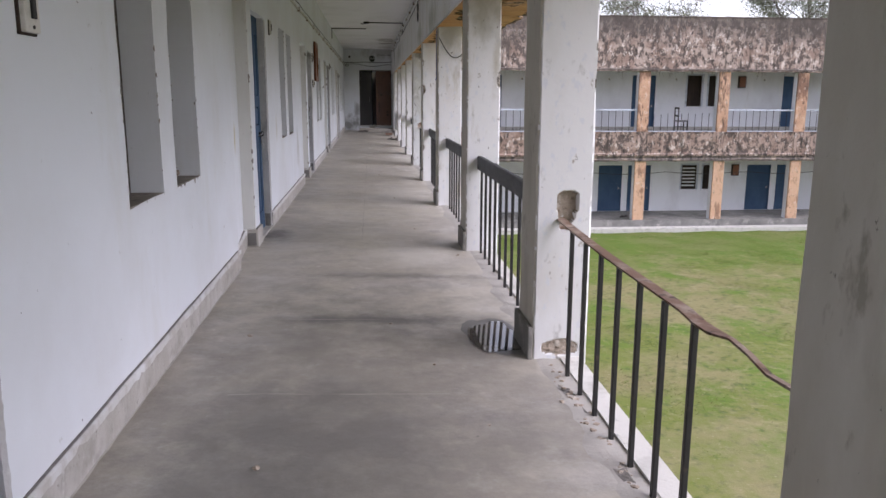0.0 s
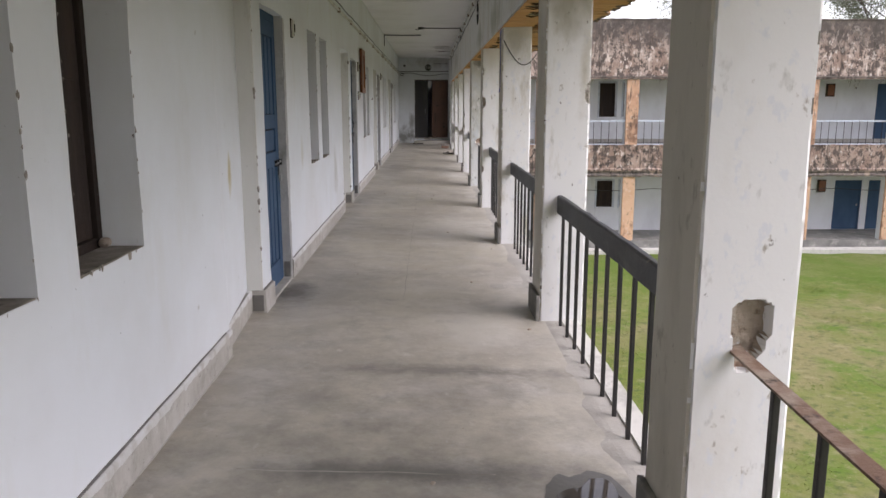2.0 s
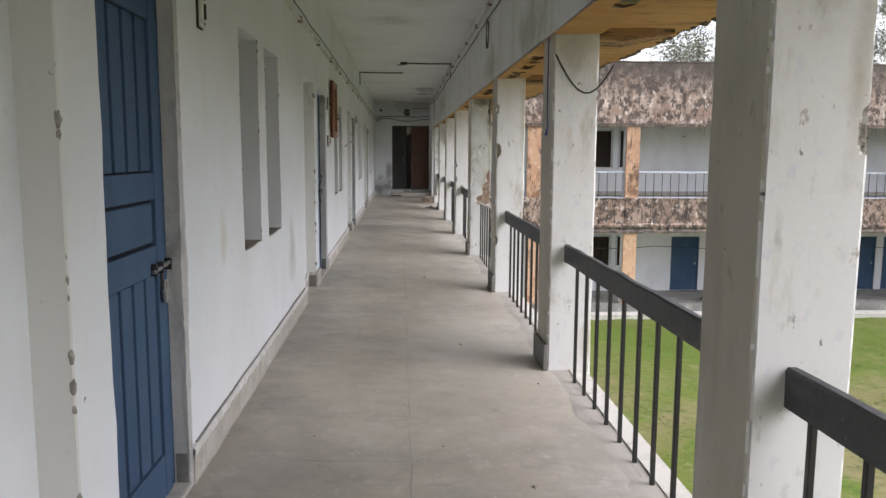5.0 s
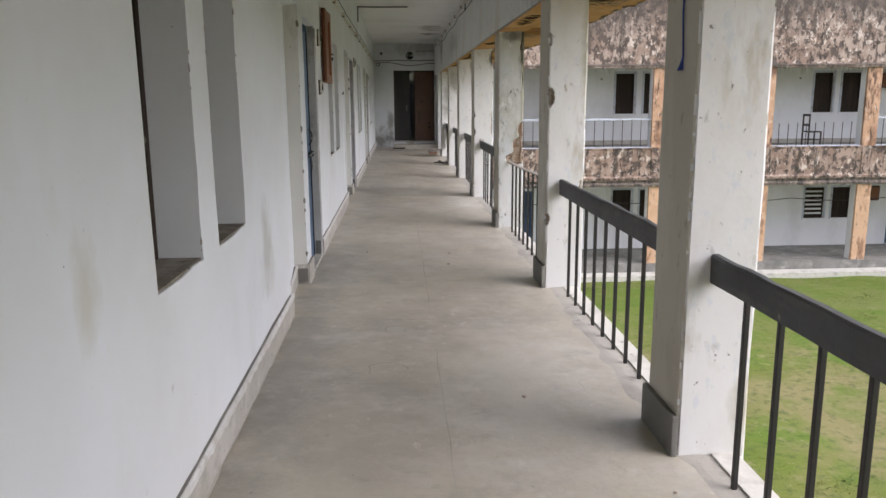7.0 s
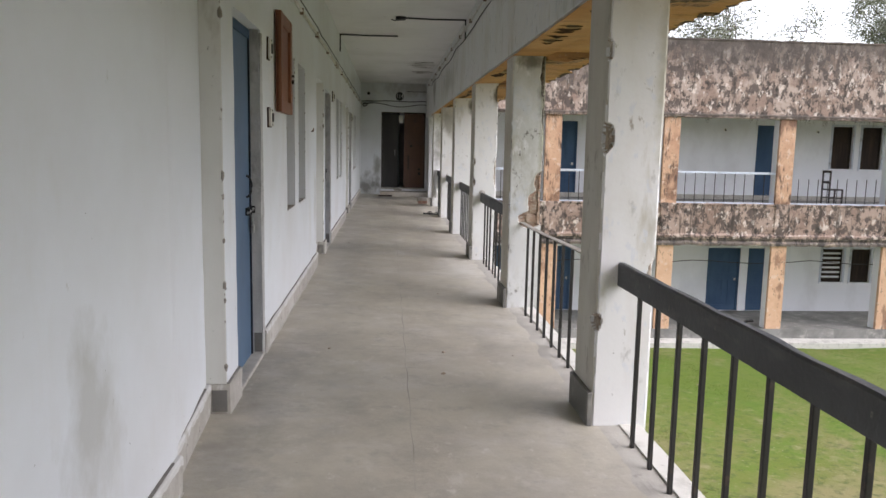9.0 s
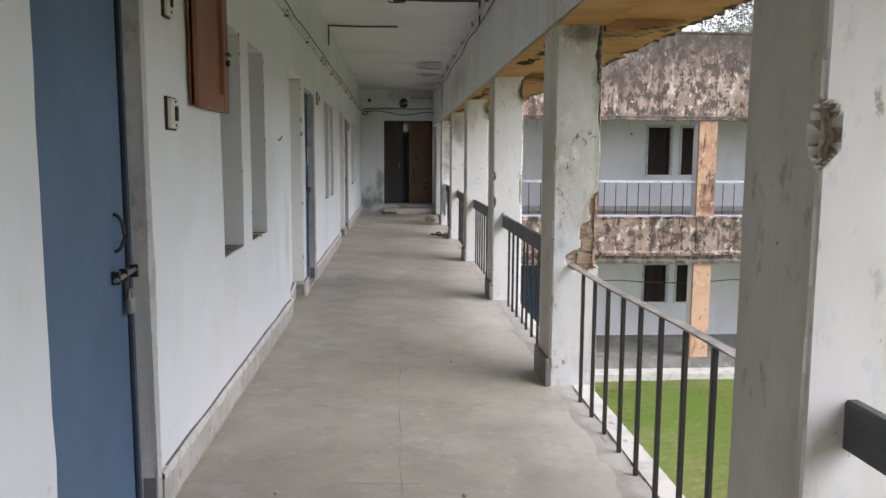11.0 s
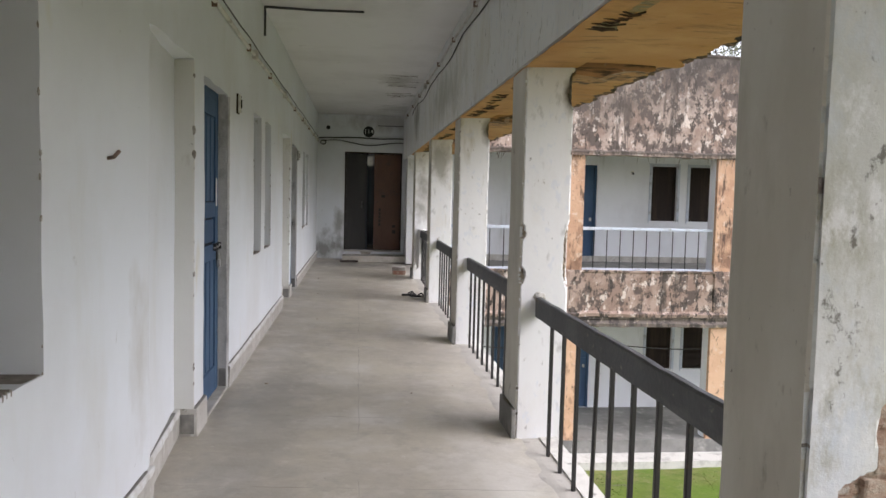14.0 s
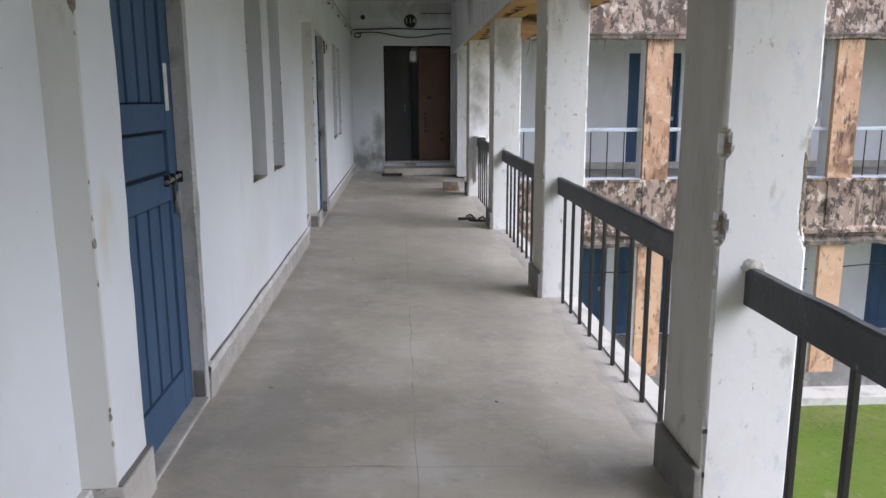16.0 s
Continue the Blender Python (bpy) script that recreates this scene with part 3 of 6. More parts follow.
def sheet(x0, x1, y0, y1, z, nx, ny, rough_z=0.0, thick=0.0):
    """A grid of ground; thick adds a skirt down."""
    bm = bmesh.new()
    rows = [[bm.verts.new((x0 + (x1 - x0) * i / nx, y0 + (y1 - y0) * j / ny, z + rough_z * noise.noise(Vector((x0 + (x1 - x0) * i / nx, y0 + (y1 - y0) * j / ny, 3.1)) * 0.9)))
             for i in range(nx + 1)] for j in range(ny + 1)]
    for j in range(ny):
        for i in range(nx):
            bm.faces.new((rows[j][i], rows[j][i + 1], rows[j + 1][i + 1], rows[j + 1][i]))
    return bm


def text_mesh(name, body, size, mat, m, parent=None, extrude=0.002):
    cu = bpy.data.curves.new(name, "FONT")
    cu.body, cu.size, cu.extrude, cu.align_x, cu.align_y = body, size, extrude, "CENTER", "CENTER"
    tmp = new(name, cu)
    me = bpy.data.meshes.new_from_object(tmp.evaluated_get(bpy.context.evaluated_depsgraph_get()))
    bpy.data.objects.remove(tmp)
    me.materials.clear()
    me.materials.append(mat)
    me.transform(m)
    return part(name, me, mat, parent)


# ---- plan ----
WALL_X = -1.13          # corridor wall
PIL_X = -1.063          # face of the pilasters beside the doors
IN_X, OUT_X = 0.86, 1.175   # pillars
BAY, FIRST, DEEP = 3.1, 4.45, 0.40
END_Y = 33.02           # end wall, in line with the wing's wall
FRONT_Y = 30.53         # wing's front
CEIL, BEAM = 3.35, 2.34
BACK_Y = -4.9
GROUND = -3.98
LOW = -3.56             # wing's ground floor
DOORS = [(1.38, 1.66, 2.60), (7.58, 7.87, 8.70), (13.80, 14.10, 15.00), (19.88, 20.17, 21.03), (26.05, 26.34, 27.22)]   # pier, opening
DOOR_Z = 2.22
NICHE, NICHE_DEEP, NICHE_Z = 0.98, 0.11, 2.27    # shallow hollow in the wall before each door pier
WINDOWS = [(3.95, 4.53), (4.82, 5.41), (9.98, 10.56), (10.82, 11.41), (16.28, 16.85), (17.13, 17.70), (22.42, 22.95), (23.25, 23.76), (28.55, 29.1), (29.4, 29.95)]
SILL, HEAD = 0.92, 2.24
fall = lambda x: 0.030 - 0.033 * (x + 1.1)      # the floor drains towards the railing
pillar_y = lambda i: FIRST + BAY * (i - 1) + (0.14 if i == 0 else 0.0)

# ---- large structure ----
openings = [(d[1], d[2], -0.3, DOOR_Z) for d in DOORS] + [(w[0], w[1], SILL, HEAD) for w in WINDOWS]


def hollow(y, z):
    """How far the wall's face falls back at (y, z)."""
    for d in DOORS:
        if d[0] - NICHE < y < d[0] - 0.006 and z < NICHE_Z:
            f = (y - d[0] + NICHE) / NICHE
            return 0.02 * min(1.0, f * 12) + (NICHE_DEEP - 0.02) * f
    return 0.0


wall_bm = pierced("x", WALL_X, WALL_X - 0.32, BACK_Y, END_Y + 0.2, -0.3, CEIL + 0.25, openings, 0.16, 0.012,
                  [v for d in DOORS for v in (d[0] - NICHE, d[0] - 0.014, d[0])], (NICHE_Z - 0.008, NICHE_Z + 0.006), hollow)
wall_left = part("wall_left", wall_bm, M_WALL)
tagged(wall_left, "white limewashed corridor wall with faint grey stains", "wall", kind="structure")
backing = part("wall_rooms", box(WALL_X - 0.345, WALL_X - 0.5, BACK_Y, END_Y + 0.2, -0.3, CEIL + 0.25), M_WALL)
tagged(backing, "plain plaster wall closing the rooms behind the doors", "wall", kind="structure")

floor_bm = sheet(WALL_X - 0.1, 0.90, BACK_Y, END_Y, 0.0, 16, 260, 0.004)
for v in floor_bm.verts:
    v.co.z += fall(v.co.x)
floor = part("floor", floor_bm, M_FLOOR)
tagged(floor, "worn grey concrete verandah floor with stains, scuffs and broad darker and paler areas", "floor", kind="structure")
slab = part("floor_slab", box(WALL_X - 0.32, 1.12, BACK_Y, END_Y, -0.075, -0.35), M_LEDGE)
tagged(slab, "thick concrete floor slab of the verandah", "floor", kind="structure")
ledge = part("floor_edge", pierced("y", BACK_Y, END_Y - 0.4, 1.02, 1.135, -0.32, -0.026, []), M_LEDGE)
tagged(ledge, "pale cement ledge along the outer edge of the verandah floor", "ledge", kind="structure")

margin_bm = sheet(0.85, 1.03, BACK_Y, END_Y, 0.004, 6, 520, 0.003)
for v in margin_bm.verts:
    v.co.z += 0.008 * noise.noise(v.co * 5) - max(0.0, 0.93 - v.co.x) * 0.10 + fall(v.co.x)
margin = part("floor_margin", margin_bm, M_MARGIN)
tagged(margin, "paler cement margin along the railings", "floor", kind="structure")

ceiling = part("ceiling", sheet(WALL_X - 0.1, 1.0, BACK_Y, END_Y, CEIL, 14, 180, 0.012), M_CEIL)
ceiling.data.flip_normals()
tagged(ceiling, "whitewashed concrete ceiling with peeling grey patches", "ceiling", kind="structure")
roof = part("roof_slab", box(WALL_X - 0.5, 1.6, BACK_Y, END_Y + 4, CEIL + 0.03, CEIL + 0.25), M_BAND)
tagged(roof, "concrete roof slab over the verandah", "roof", kind="structure")
beam = part("beam", pierced("x", 0.845, 1.18, BACK_Y, END_Y, BEAM, CEIL + 0.02, [], 0.2, 0.012), M_PILLAR)
tagged(beam, "long whitewashed beam above the pillars with grey mildew", "beam", kind="structure")


def ragged_soffit():
    """The orange underside, its outer rim broken away here and there."""
    bm = bmesh.new()
    n = 1300
    y0, y1 = BACK_Y, FRONT_Y - 0.1
    rings, rims, edge_bm = [], [], bmesh.new()
    for k in range(n + 1):
        y = y0 + (y1 - y0) * k / n
        rim = 1.80 + 0.07 * noise.noise(Vector((y * 0.9, 2.0, 0))) + 0.05 * noise.noise(Vector((y * 4.0, 5.0, 0))) + 0.035 * noise.noise(Vector((y * 13.0, 1.0, 0))) + 0.015 * noise.noise(Vector((y * 31.0, 7.0, 0)))
        pts = [(0.850, BEAM - 0.016), (1.19, BEAM - 0.006), (1.22, BEAM + 0.03), (1.5, BEAM + 0.035), (rim, BEAM + 0.03 + 0.02 * noise.noise(Vector((y * 6, 0, 0)))), (rim, BEAM + 0.045)]
        low = BEAM + 0.022 + 0.018 * noise.noise(Vector((y * 2.2, 9, 0))) + 0.016 * noise.noise(Vector((y * 11, 4, 0))) + 0.010 * noise.noise(Vector((y * 37, 6, 0)))
        rims.append([edge_bm.verts.new(p) for p in ((rim - 0.03, y, low + 0.012), (rim + 0.006, y, low), (rim - 0.02, y, BEAM + 0.075), (1.3, y, BEAM + 0.14))])
        rings.append([bm.verts.new((x, y, z + (0.006 * noise.noise(Vector((x * 9, y * 5, 0))) if i < 5 else 0))) for i, (x, z) in enumerate(pts)])
    for a, b in zip(rings, rings[1:]):
        for i in range(len(a) - 1):
            bm.faces.new((a[i], a[i + 1], b[i + 1], b[i]))
    for a, b in zip(rims, rims[1:]):
        for i in range(len(a) - 1):
            edge_bm.faces.new((a[i], a[i + 1], b[i + 1], b[i]))
    for mesh in (bm, edge_bm):
        bmesh.ops.recalc_face_normals(mesh, faces=mesh.faces)
    return bm, edge_bm


soffit_bm, rim_bm = ragged_soffit()
soffit = part("eave_soffit", soffit_bm, M_ORANGE)
tagged(soffit, "orange washed underside of the eave with flaked edge", "eave", kind="structure")


def spalled_bay(i):
    """Flaked hollows with rusted stirrups showing along the inner edge of one bay of the soffit."""
    rnd = random.Random(i * 13 + 5)
    y0, y1 = pillar_y(i) + DEEP, pillar_y(i + 1)
    for k in range(rnd.randint(3, 4)):
        cy, cx = y0 + (y1 - y0) * (k + rnd.uniform(0.25, 0.75)) / 4, rnd.uniform(0.94, 1.04)
        rx, ry = rnd.uniform(0.035, 0.075), rnd.uniform(0.09, 0.20)
        bm = bmesh.new()
        ring = []
        for j in range(40):
            a = 2 * math.pi * j / 40
            r = 1 + 0.5 * noise.noise(Vector((math.cos(a) * 1.5, math.sin(a) * 1.5, i + k * 3.1))) + 0.35 * noise.noise(Vector((math.cos(a) * 6, math.sin(a) * 6, i + k)))
            ring.append(bm.verts.new((max(0.885, cx + rx * r * math.cos(a)), cy + ry * r * math.sin(a), BEAM - 0.0135)))
        bm.faces.new(ring)
        bmesh.ops.triangulate(bm, faces=bm.faces[:])
        for f in bm.faces:
            if f.normal.z > 0:
                f.normal_flip()
        part("spalled_patch", bm, M_SPALL, soffit, "flaked hollow of grey-green concrete")
        for j in range(rnd.randint(5, 8)):
            yy = cy + ry * rnd.uniform(-1.6, 1.6)
            half = rx * rnd.uniform(0.6, 1.5)
            a, b = max(0.88, cx - half), min(1.17, cx + half)
            sag = rnd.uniform(0.004, 0.012)
            part("exposed_bar", tube([(a, yy, BEAM - 0.010), ((a + b) / 2, yy + rnd.gauss(0, 0.008), BEAM - 0.014 - sag), (b, yy + rnd.gauss(0, 0.012), BEAM - 0.012)], 0.005, 5), M_BARRUST, soffit)


for i in range(-1, 9):
    spalled_bay(i)
    y = pillar_y(i)
    rib = pierced("y", y + 0.01, y + DEEP - 0.01, OUT_X + 0.004, 1.70, BEAM - 0.05, BEAM + 0.05, [], 0.03, 0.016)
    for v in rib.verts:
        v.co.z += 0.020 * noise.noise(v.co * 7) + 0.014 * noise.noise(v.co * 23) + max(0.0, v.co.x - 1.35) * 0.16
    part("rib", rib, M_RIB, soffit, "flaked orange-brown rib across the eave")
eave_rim = part("eave_rim", rim_bm, M_RIM)
tagged(eave_rim, "dark crumbling rim of the eave slab", "eave", kind="structure")
fascia = part("eave_fascia", box(1.60, 1.74, BACK_Y, FRONT_Y - 0.1, BEAM + 0.125, 4.5), M_BAND)
tagged(fascia, "weathered brown rendered parapet above the verandah", "parapet", kind="structure")

end_door = (-0.50, 0.83)
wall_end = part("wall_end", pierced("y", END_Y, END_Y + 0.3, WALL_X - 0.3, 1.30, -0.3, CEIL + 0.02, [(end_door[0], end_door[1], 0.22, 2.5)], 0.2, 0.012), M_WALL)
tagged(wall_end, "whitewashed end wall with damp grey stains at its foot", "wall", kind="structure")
wall_back = part("wall_back", box(WALL_X - 0.4, 1.2, BACK_Y - 0.2, BACK_Y, -0.3, CEIL + 0.2), M_WALL)
tagged(wall_back, "plain plaster wall closing the corridor", "wall", kind="structure")


def skirting(y0, y1, x0=WALL_X, x1=WALL_X):
    ob = empty("baseboard", (x0, y0, 0), label="grey cement skirting with a dark groove along its top", category="skirting", kind="structure")
    n = max(6, int((y1 - y0) / 0.04))
    bm, gr, lip = bmesh.new(), bmesh.new(), bmesh.new()
    rings, grooves, lips = [], [], []
    for k in range(n + 1):
        f = k / n
        y, x = y0 + (y1 - y0) * f, x0 + (x1 - x0) * f
        w = 0.006 * noise.noise(Vector((y * 2.3, x0, 0)))
        rings.append([bm.verts.new(p) for p in ((x - 0.03, y, 0.195 + w), (x + 0.016, y, 0.195 + w), (x + 0.022, y, 0.188 + w), (x + 0.018 + w * 0.5, y, 0.06), (x + 0.013 + w, y, -0.01), (x - 0.03, y, -0.01))])
        drip = 0.163 + 0.012 * noise.noise(Vector((y * 3.1, x0, 2))) + 0.020 * noise.noise(Vector((y * 17.0, x0, 5)))
        lips.append([lip.verts.new(p) for p in ((x + 0.0238 + w * 0.4, y, drip), (x + 0.0240, y, 0.189 + w), (x + 0.0165, y, 0.1965 + w), (x - 0.01, y, 0.1965 + w), (x - 0.01, y, drip))])
        if 1 < k < n - 1:
            grooves.append([gr.verts.new(p) for p in ((x - 0.03, y, 0.193 + w), (x + 0.012, y, 0.193 + w), (x + 0.012, y, 0.1995 + w), (x - 0.03, y, 0.1995 + w))])
    for mesh, rr in ((bm, rings), (gr, grooves), (lip, lips)):
        m = len(rr[0])
        for a, b in zip(rr, rr[1:]):
            for i in range(m):
                mesh.faces.new((a[i], b[i], b[(i + 1) % m], a[(i + 1) % m]))
        mesh.faces.new(rr[0])
        mesh.faces.new(rr[-1])
        bmesh.ops.recalc_face_normals(mesh, faces=mesh.faces)
    part("face", bm, M_BASE, ob)
    part("groove", gr, M_PLINTH, ob)
    part("lip", lip, M_LIP, ob, "limewash run down over the skirting")
    return ob


stops = [BACK_Y] + [v for d in DOORS for v in (d[0] - NICHE + 0.02, d[2])] + [END_Y]
for a, b in zip(stops[::2], stops[1::2]):
    skirting(a + 0.002, b - 0.002)
for d in DOORS:
    skirting(d[0] - NICHE + 0.021, d[0] - 0.02, WALL_X - 0.035, WALL_X - NICHE_DEEP + 0.01)


# ---- doors of the rooms ----
def pier_foot(d):
    """The cement foot round the pier that stands before a door."""
    ob = empty("pier_foot", (WALL_X, d[0], 0), label="grey cement foot of a door pier with a dark broken patch", category="skirting", group="door pier feet", kind="structure")
    bm = box(WALL_X - 0.15, WALL_X + 0.024, d[0] - 0.018, d[1] + 0.008, -0.01, 0.197, 0.007)
    for v in bm.verts:
        v.co += Vector((noise.noise(v.co * 9), noise.noise(v.co * 9 + Vector((5, 0, 0))), 0)) * 0.006
    part("foot", bm, M_BASE, ob)
    part("groove", box(WALL_X - 0.15, WALL_X + 0.016, d[0] - 0.010, d[1] + 0.004, 0.1975, 0.203), M_PLINTH, ob)
    rnd, chips = random.Random(int(d[0] * 10)), bmesh.new()
    for k in range(14):
        r = bmesh.ops.create_icosphere(chips, subdivisions=2, radius=min(0.022, 0.005 + rnd.expovariate(170)))
        zz = rnd.uniform(0.25, 2.2)
        for v in r["verts"]:
            v.co = Vector((v.co.x * (0.55 + 0.5 * noise.noise(v.co * 150 + Vector((k, 0, 0)))) + WALL_X + 0.001, v.co.y * 0.5 + d[0] - 0.018, v.co.z * (1.5 + noise.noise(v.co * 120 + Vector((0, k, 0)))) + zz))
    part("chipped_corner", chips, M_CHIP, ob, "chipped plaster along the corner of the pier")
    # Thin plate over the pier's near side, coloured darker to carry its shade.
    face = pierced("y", d[0] - 0.021, d[0] - 0.004, WALL_X - NICHE_DEEP - 0.01, WALL_X + 0.002, 0.2, NICHE_Z - 0.004, [], 0.08, 0.003)
    part("pier_face", face, M_PIER, ob, "stained plaster face of the pier, its shade painted in as beige")
    part("broken_patch", box(WALL_X - 0.075, WALL_X + 0.006, d[0] - 0.0245, d[0] - 0.013, 0.045, 0.165, 0.004), M_PLINTH, ob, "dark broken cement patch")
    return ob


def panelled_leaf(parent, x, y0, y1, z0, z1):
    """A blue timber leaf: stiles, rails, plank panels, on a near-black back that paints shade into the gaps."""
    part("core", box(x - 0.03, x - 0.012, y0, y1, z0, z1), M_DARKGAP, parent)
    st = 0.095
    rails = [(z0, z0 + 0.20), (z0 + 0.985, z0 + 1.10), (z0 + 1.29, z0 + 1.40), (z1 - 0.12, z1)]
    for a, b in ((y0, y0 + st), (y1 - st, y1 - 0.012)):
        part("stile", box(x - 0.012, x + 0.012, a, b, z0, z1, 0.004), M_BLUE, parent)
    for a, b in rails:
        part("rail", box(x - 0.012, x + 0.011, y0 + st + 0.001, y1 - st - 0.001, a, b, 0.004), M_BLUE, parent)
    for (_, a), (b, _) in zip(rails, rails[1:]):
        if b - a < 0.25:
            part("panel", box(x - 0.012, x + 0.002, y0 + st + 0.014, y1 - st - 0.014, a + 0.014, b - 0.014, 0.008), M_BLUE, parent)
            continue
        n = 4
        wide = (y1 - y0 - 2 * st) / n   # four planks
        for k in range(n):
            ya = y0 + st + wide * k
            part("plank", box(x - 0.012, x + 0.002, ya + 0.014, ya + wide - 0.014, a + 0.006, b - 0.006, 0.004), M_BLUE, parent)


def padlock(parent, x, y, z):
    lock = part("padlock", box(x, x + 0.022, y - 0.024, y + 0.024, z - 0.055, z, 0.006), M_STEEL, parent, "tarnished steel padlock")
    pts = [(x + 0.011, y - 0.016, z - 0.005)] + [(x + 0.011, y - 0.016 * math.cos(a), z + 0.022 + 0.016 * math.sin(a)) for a in [math.pi * k / 8 for k in range(9)]] + [(x + 0.011, y + 0.016, z - 0.005)]
    part("shackle", tube(pts, 0.0045), M_STEEL, lock)


def edge_chips(name, parent, seed, count, place):
    """Small flat breaks in the plaster of the corridor wall; place gives y and z of each."""
    rnd = random.Random(seed)
    bm = bmesh.new()
    for k in range(count):
        yy, zz = place(rnd)
        r = bmesh.ops.create_icosphere(bm, subdivisions=2, radius=min(0.010, 0.003 + rnd.expovariate(300)))
        for v in r["verts"]:
            v.co = Vector((v.co.x * 0.4 + WALL_X - 0.001, v.co.y * (0.7 + 0.5 * noise.noise(v.co * 160 + Vector((k, 0, 0)))) + yy, v.co.z * (1.4 + 1.1 * noise.noise(v.co * 120 + Vector((0, k, 0)))) + zz))
    part(name, bm, M_CHIP, parent, "chipped plaster along the opening")


def room_door(n, d, steel):
    x = -1.205
    lift = 0.07 if n == 4 else 0.0     # of the bolt and its lock
    y0, y1 = d[1] + 0.05, d[2] - 0.045
    lbl = "closed blue flush steel door with a bolted padlock" if steel else "closed blue panelled wooden door with a bolted padlock"
    ob = empty("door_%d" % n, (x, d[1], 0.0), label=lbl, category="door", group="room doors", kind="structure")
    for a, b in ((d[1] + 0.001, y0 - 0.004), (y1 + 0.004, d[2] - 0.001)):
        part("jamb", box(x - 0.06, x + 0.006, a, b, -0.01, DOOR_Z - 0.001, 0.004), M_BLUE, ob)
    part("head", box(x - 0.06, x + 0.006, y0 - 0.004, y1 + 0.004, DOOR_Z - 0.06, DOOR_Z - 0.001, 0.004), M_BLUE, ob)
    part("threshold", box(x - 0.06, WALL_X + 0.01, d[1] + 0.010, d[2] - 0.002, -0.02, 0.046, 0.01), M_BASE, ob)
    z0, z1 = 0.03, DOOR_Z - 0.065
    if steel:
        part("leaf", box(x - 0.03, x + 0.004, y0, y1, z0, z1, 0.006), M_BLUE_STEEL, ob)
        part("edge_strip", box(x - 0.02, x + 0.012, y1 - 0.03, y1 + 0.002, z0, z1, 0.003), M_DARKGAP, ob)
        hz = 1.20
        h = [(x + 0.005, y1 - 0.13, hz - 0.07)] + [(x + 0.005 + 0.035 * math.sin(a), y1 - 0.13, hz - 0.07 * math.cos(a)) for a in [math.pi * k / 8 for k in range(1, 8)]] + [(x + 0.005, y1 - 0.13, hz + 0.07)]
        part("handle", tube(h, 0.007), M_METAL, ob, "black bow handle")
    else:
        panelled_leaf(ob, x, y0, y1, z0, z1)
    bolt = part("bolt", tube([(x + 0.024, y1 - 0.19, 1.03 + lift), (x + 0.024, y1 + 0.03, 1.045 + lift)], 0.009), M_STEEL, ob, "tarnished sliding bolt")
    for yy in (y1 - 0.17, y1 - 0.09, y1 + 0.02):
        part("staple", box(x + 0.004, x + 0.034, yy - 0.008, yy + 0.008, 1.012 + lift, 1.062 + lift, 0.003), M_METAL, ob)
    part("hasp", box(x + 0.013, x + 0.02, y1 - 0.075, y1 - 0.045, 0.93 + lift, 1.05 + lift, 0.003), M_METAL, ob)
    padlock(ob, x + 0.02, y1 - 0.06, 0.94 + lift)
    # Plate over the far reveal; its grey stands in for the shade there.
    part("reveal", box(x + 0.008, WALL_X - 0.012, d[2] - 0.0105, d[2] + 0.01, 0.0, DOOR_Z - 0.002), M_REVEAL, ob, "door reveal with its shade painted in as grey")
    rough, rings = bmesh.new(), []
    for k in range(111):
        z = 0.02 + 2.18 * k / 110
        q = lambda f, e: noise.noise(Vector((z * f, e, n * 7.7)))
        w = 0.003 + 0.014 * max(0.0, q(3.5, 1) + 0.15) + 0.010 * q(14, 2) + 0.008 * q(37, 3) + 0.022 * math.exp(-((z - 0.98) / 0.2) ** 2)
        w = max(0.003, w)
        c = 0.006 + 0.35 * w
        rings.append([rough.verts.new(p) for p in ((WALL_X - 0.02, d[2] + w + 0.004, z), (WALL_X + 0.0105, d[2] + w, z), (WALL_X + 0.0115 + 0.003 * q(45, 5), d[2] + w * 0.45, z), (WALL_X + 0.004 - c * 0.5, d[2] - 0.0135 + 0.003 * q(40, 6), z), (WALL_X - c - 0.7 * w, d[2] - 0.0125, z), (WALL_X - c - w, d[2] + 0.008, z))])
    for a, b in zip(rings, rings[1:]):
        for j in range(5):
            rough.faces.new((a[j], a[j + 1], b[j + 1], b[j]))
    bmesh.ops.recalc_face_normals(rough, faces=rough.faces)
    part("broken_edge", rough, M_REVEAL, ob, "broken plaster edge baring grey mortar")
    part("reveal_patch", box(WALL_X - 0.06, WALL_X - 0.006, d[2] - 0.0140, d[2] - 0.002, 0.04, 0.18, 0.003), M_PLINTH, ob, "dark bare cement patch")
    if n == 4:
        part("paper_strip", box(x + 0.0125, x + 0.0145, y1 - 0.09, y1 - 0.045, 1.40, 1.60), M_WHITE, ob, "torn white paper strip")
    return ob


for n, d in enumerate(DOORS):
    pier_foot(d)
    room_door(n + 1, d, n == 2)


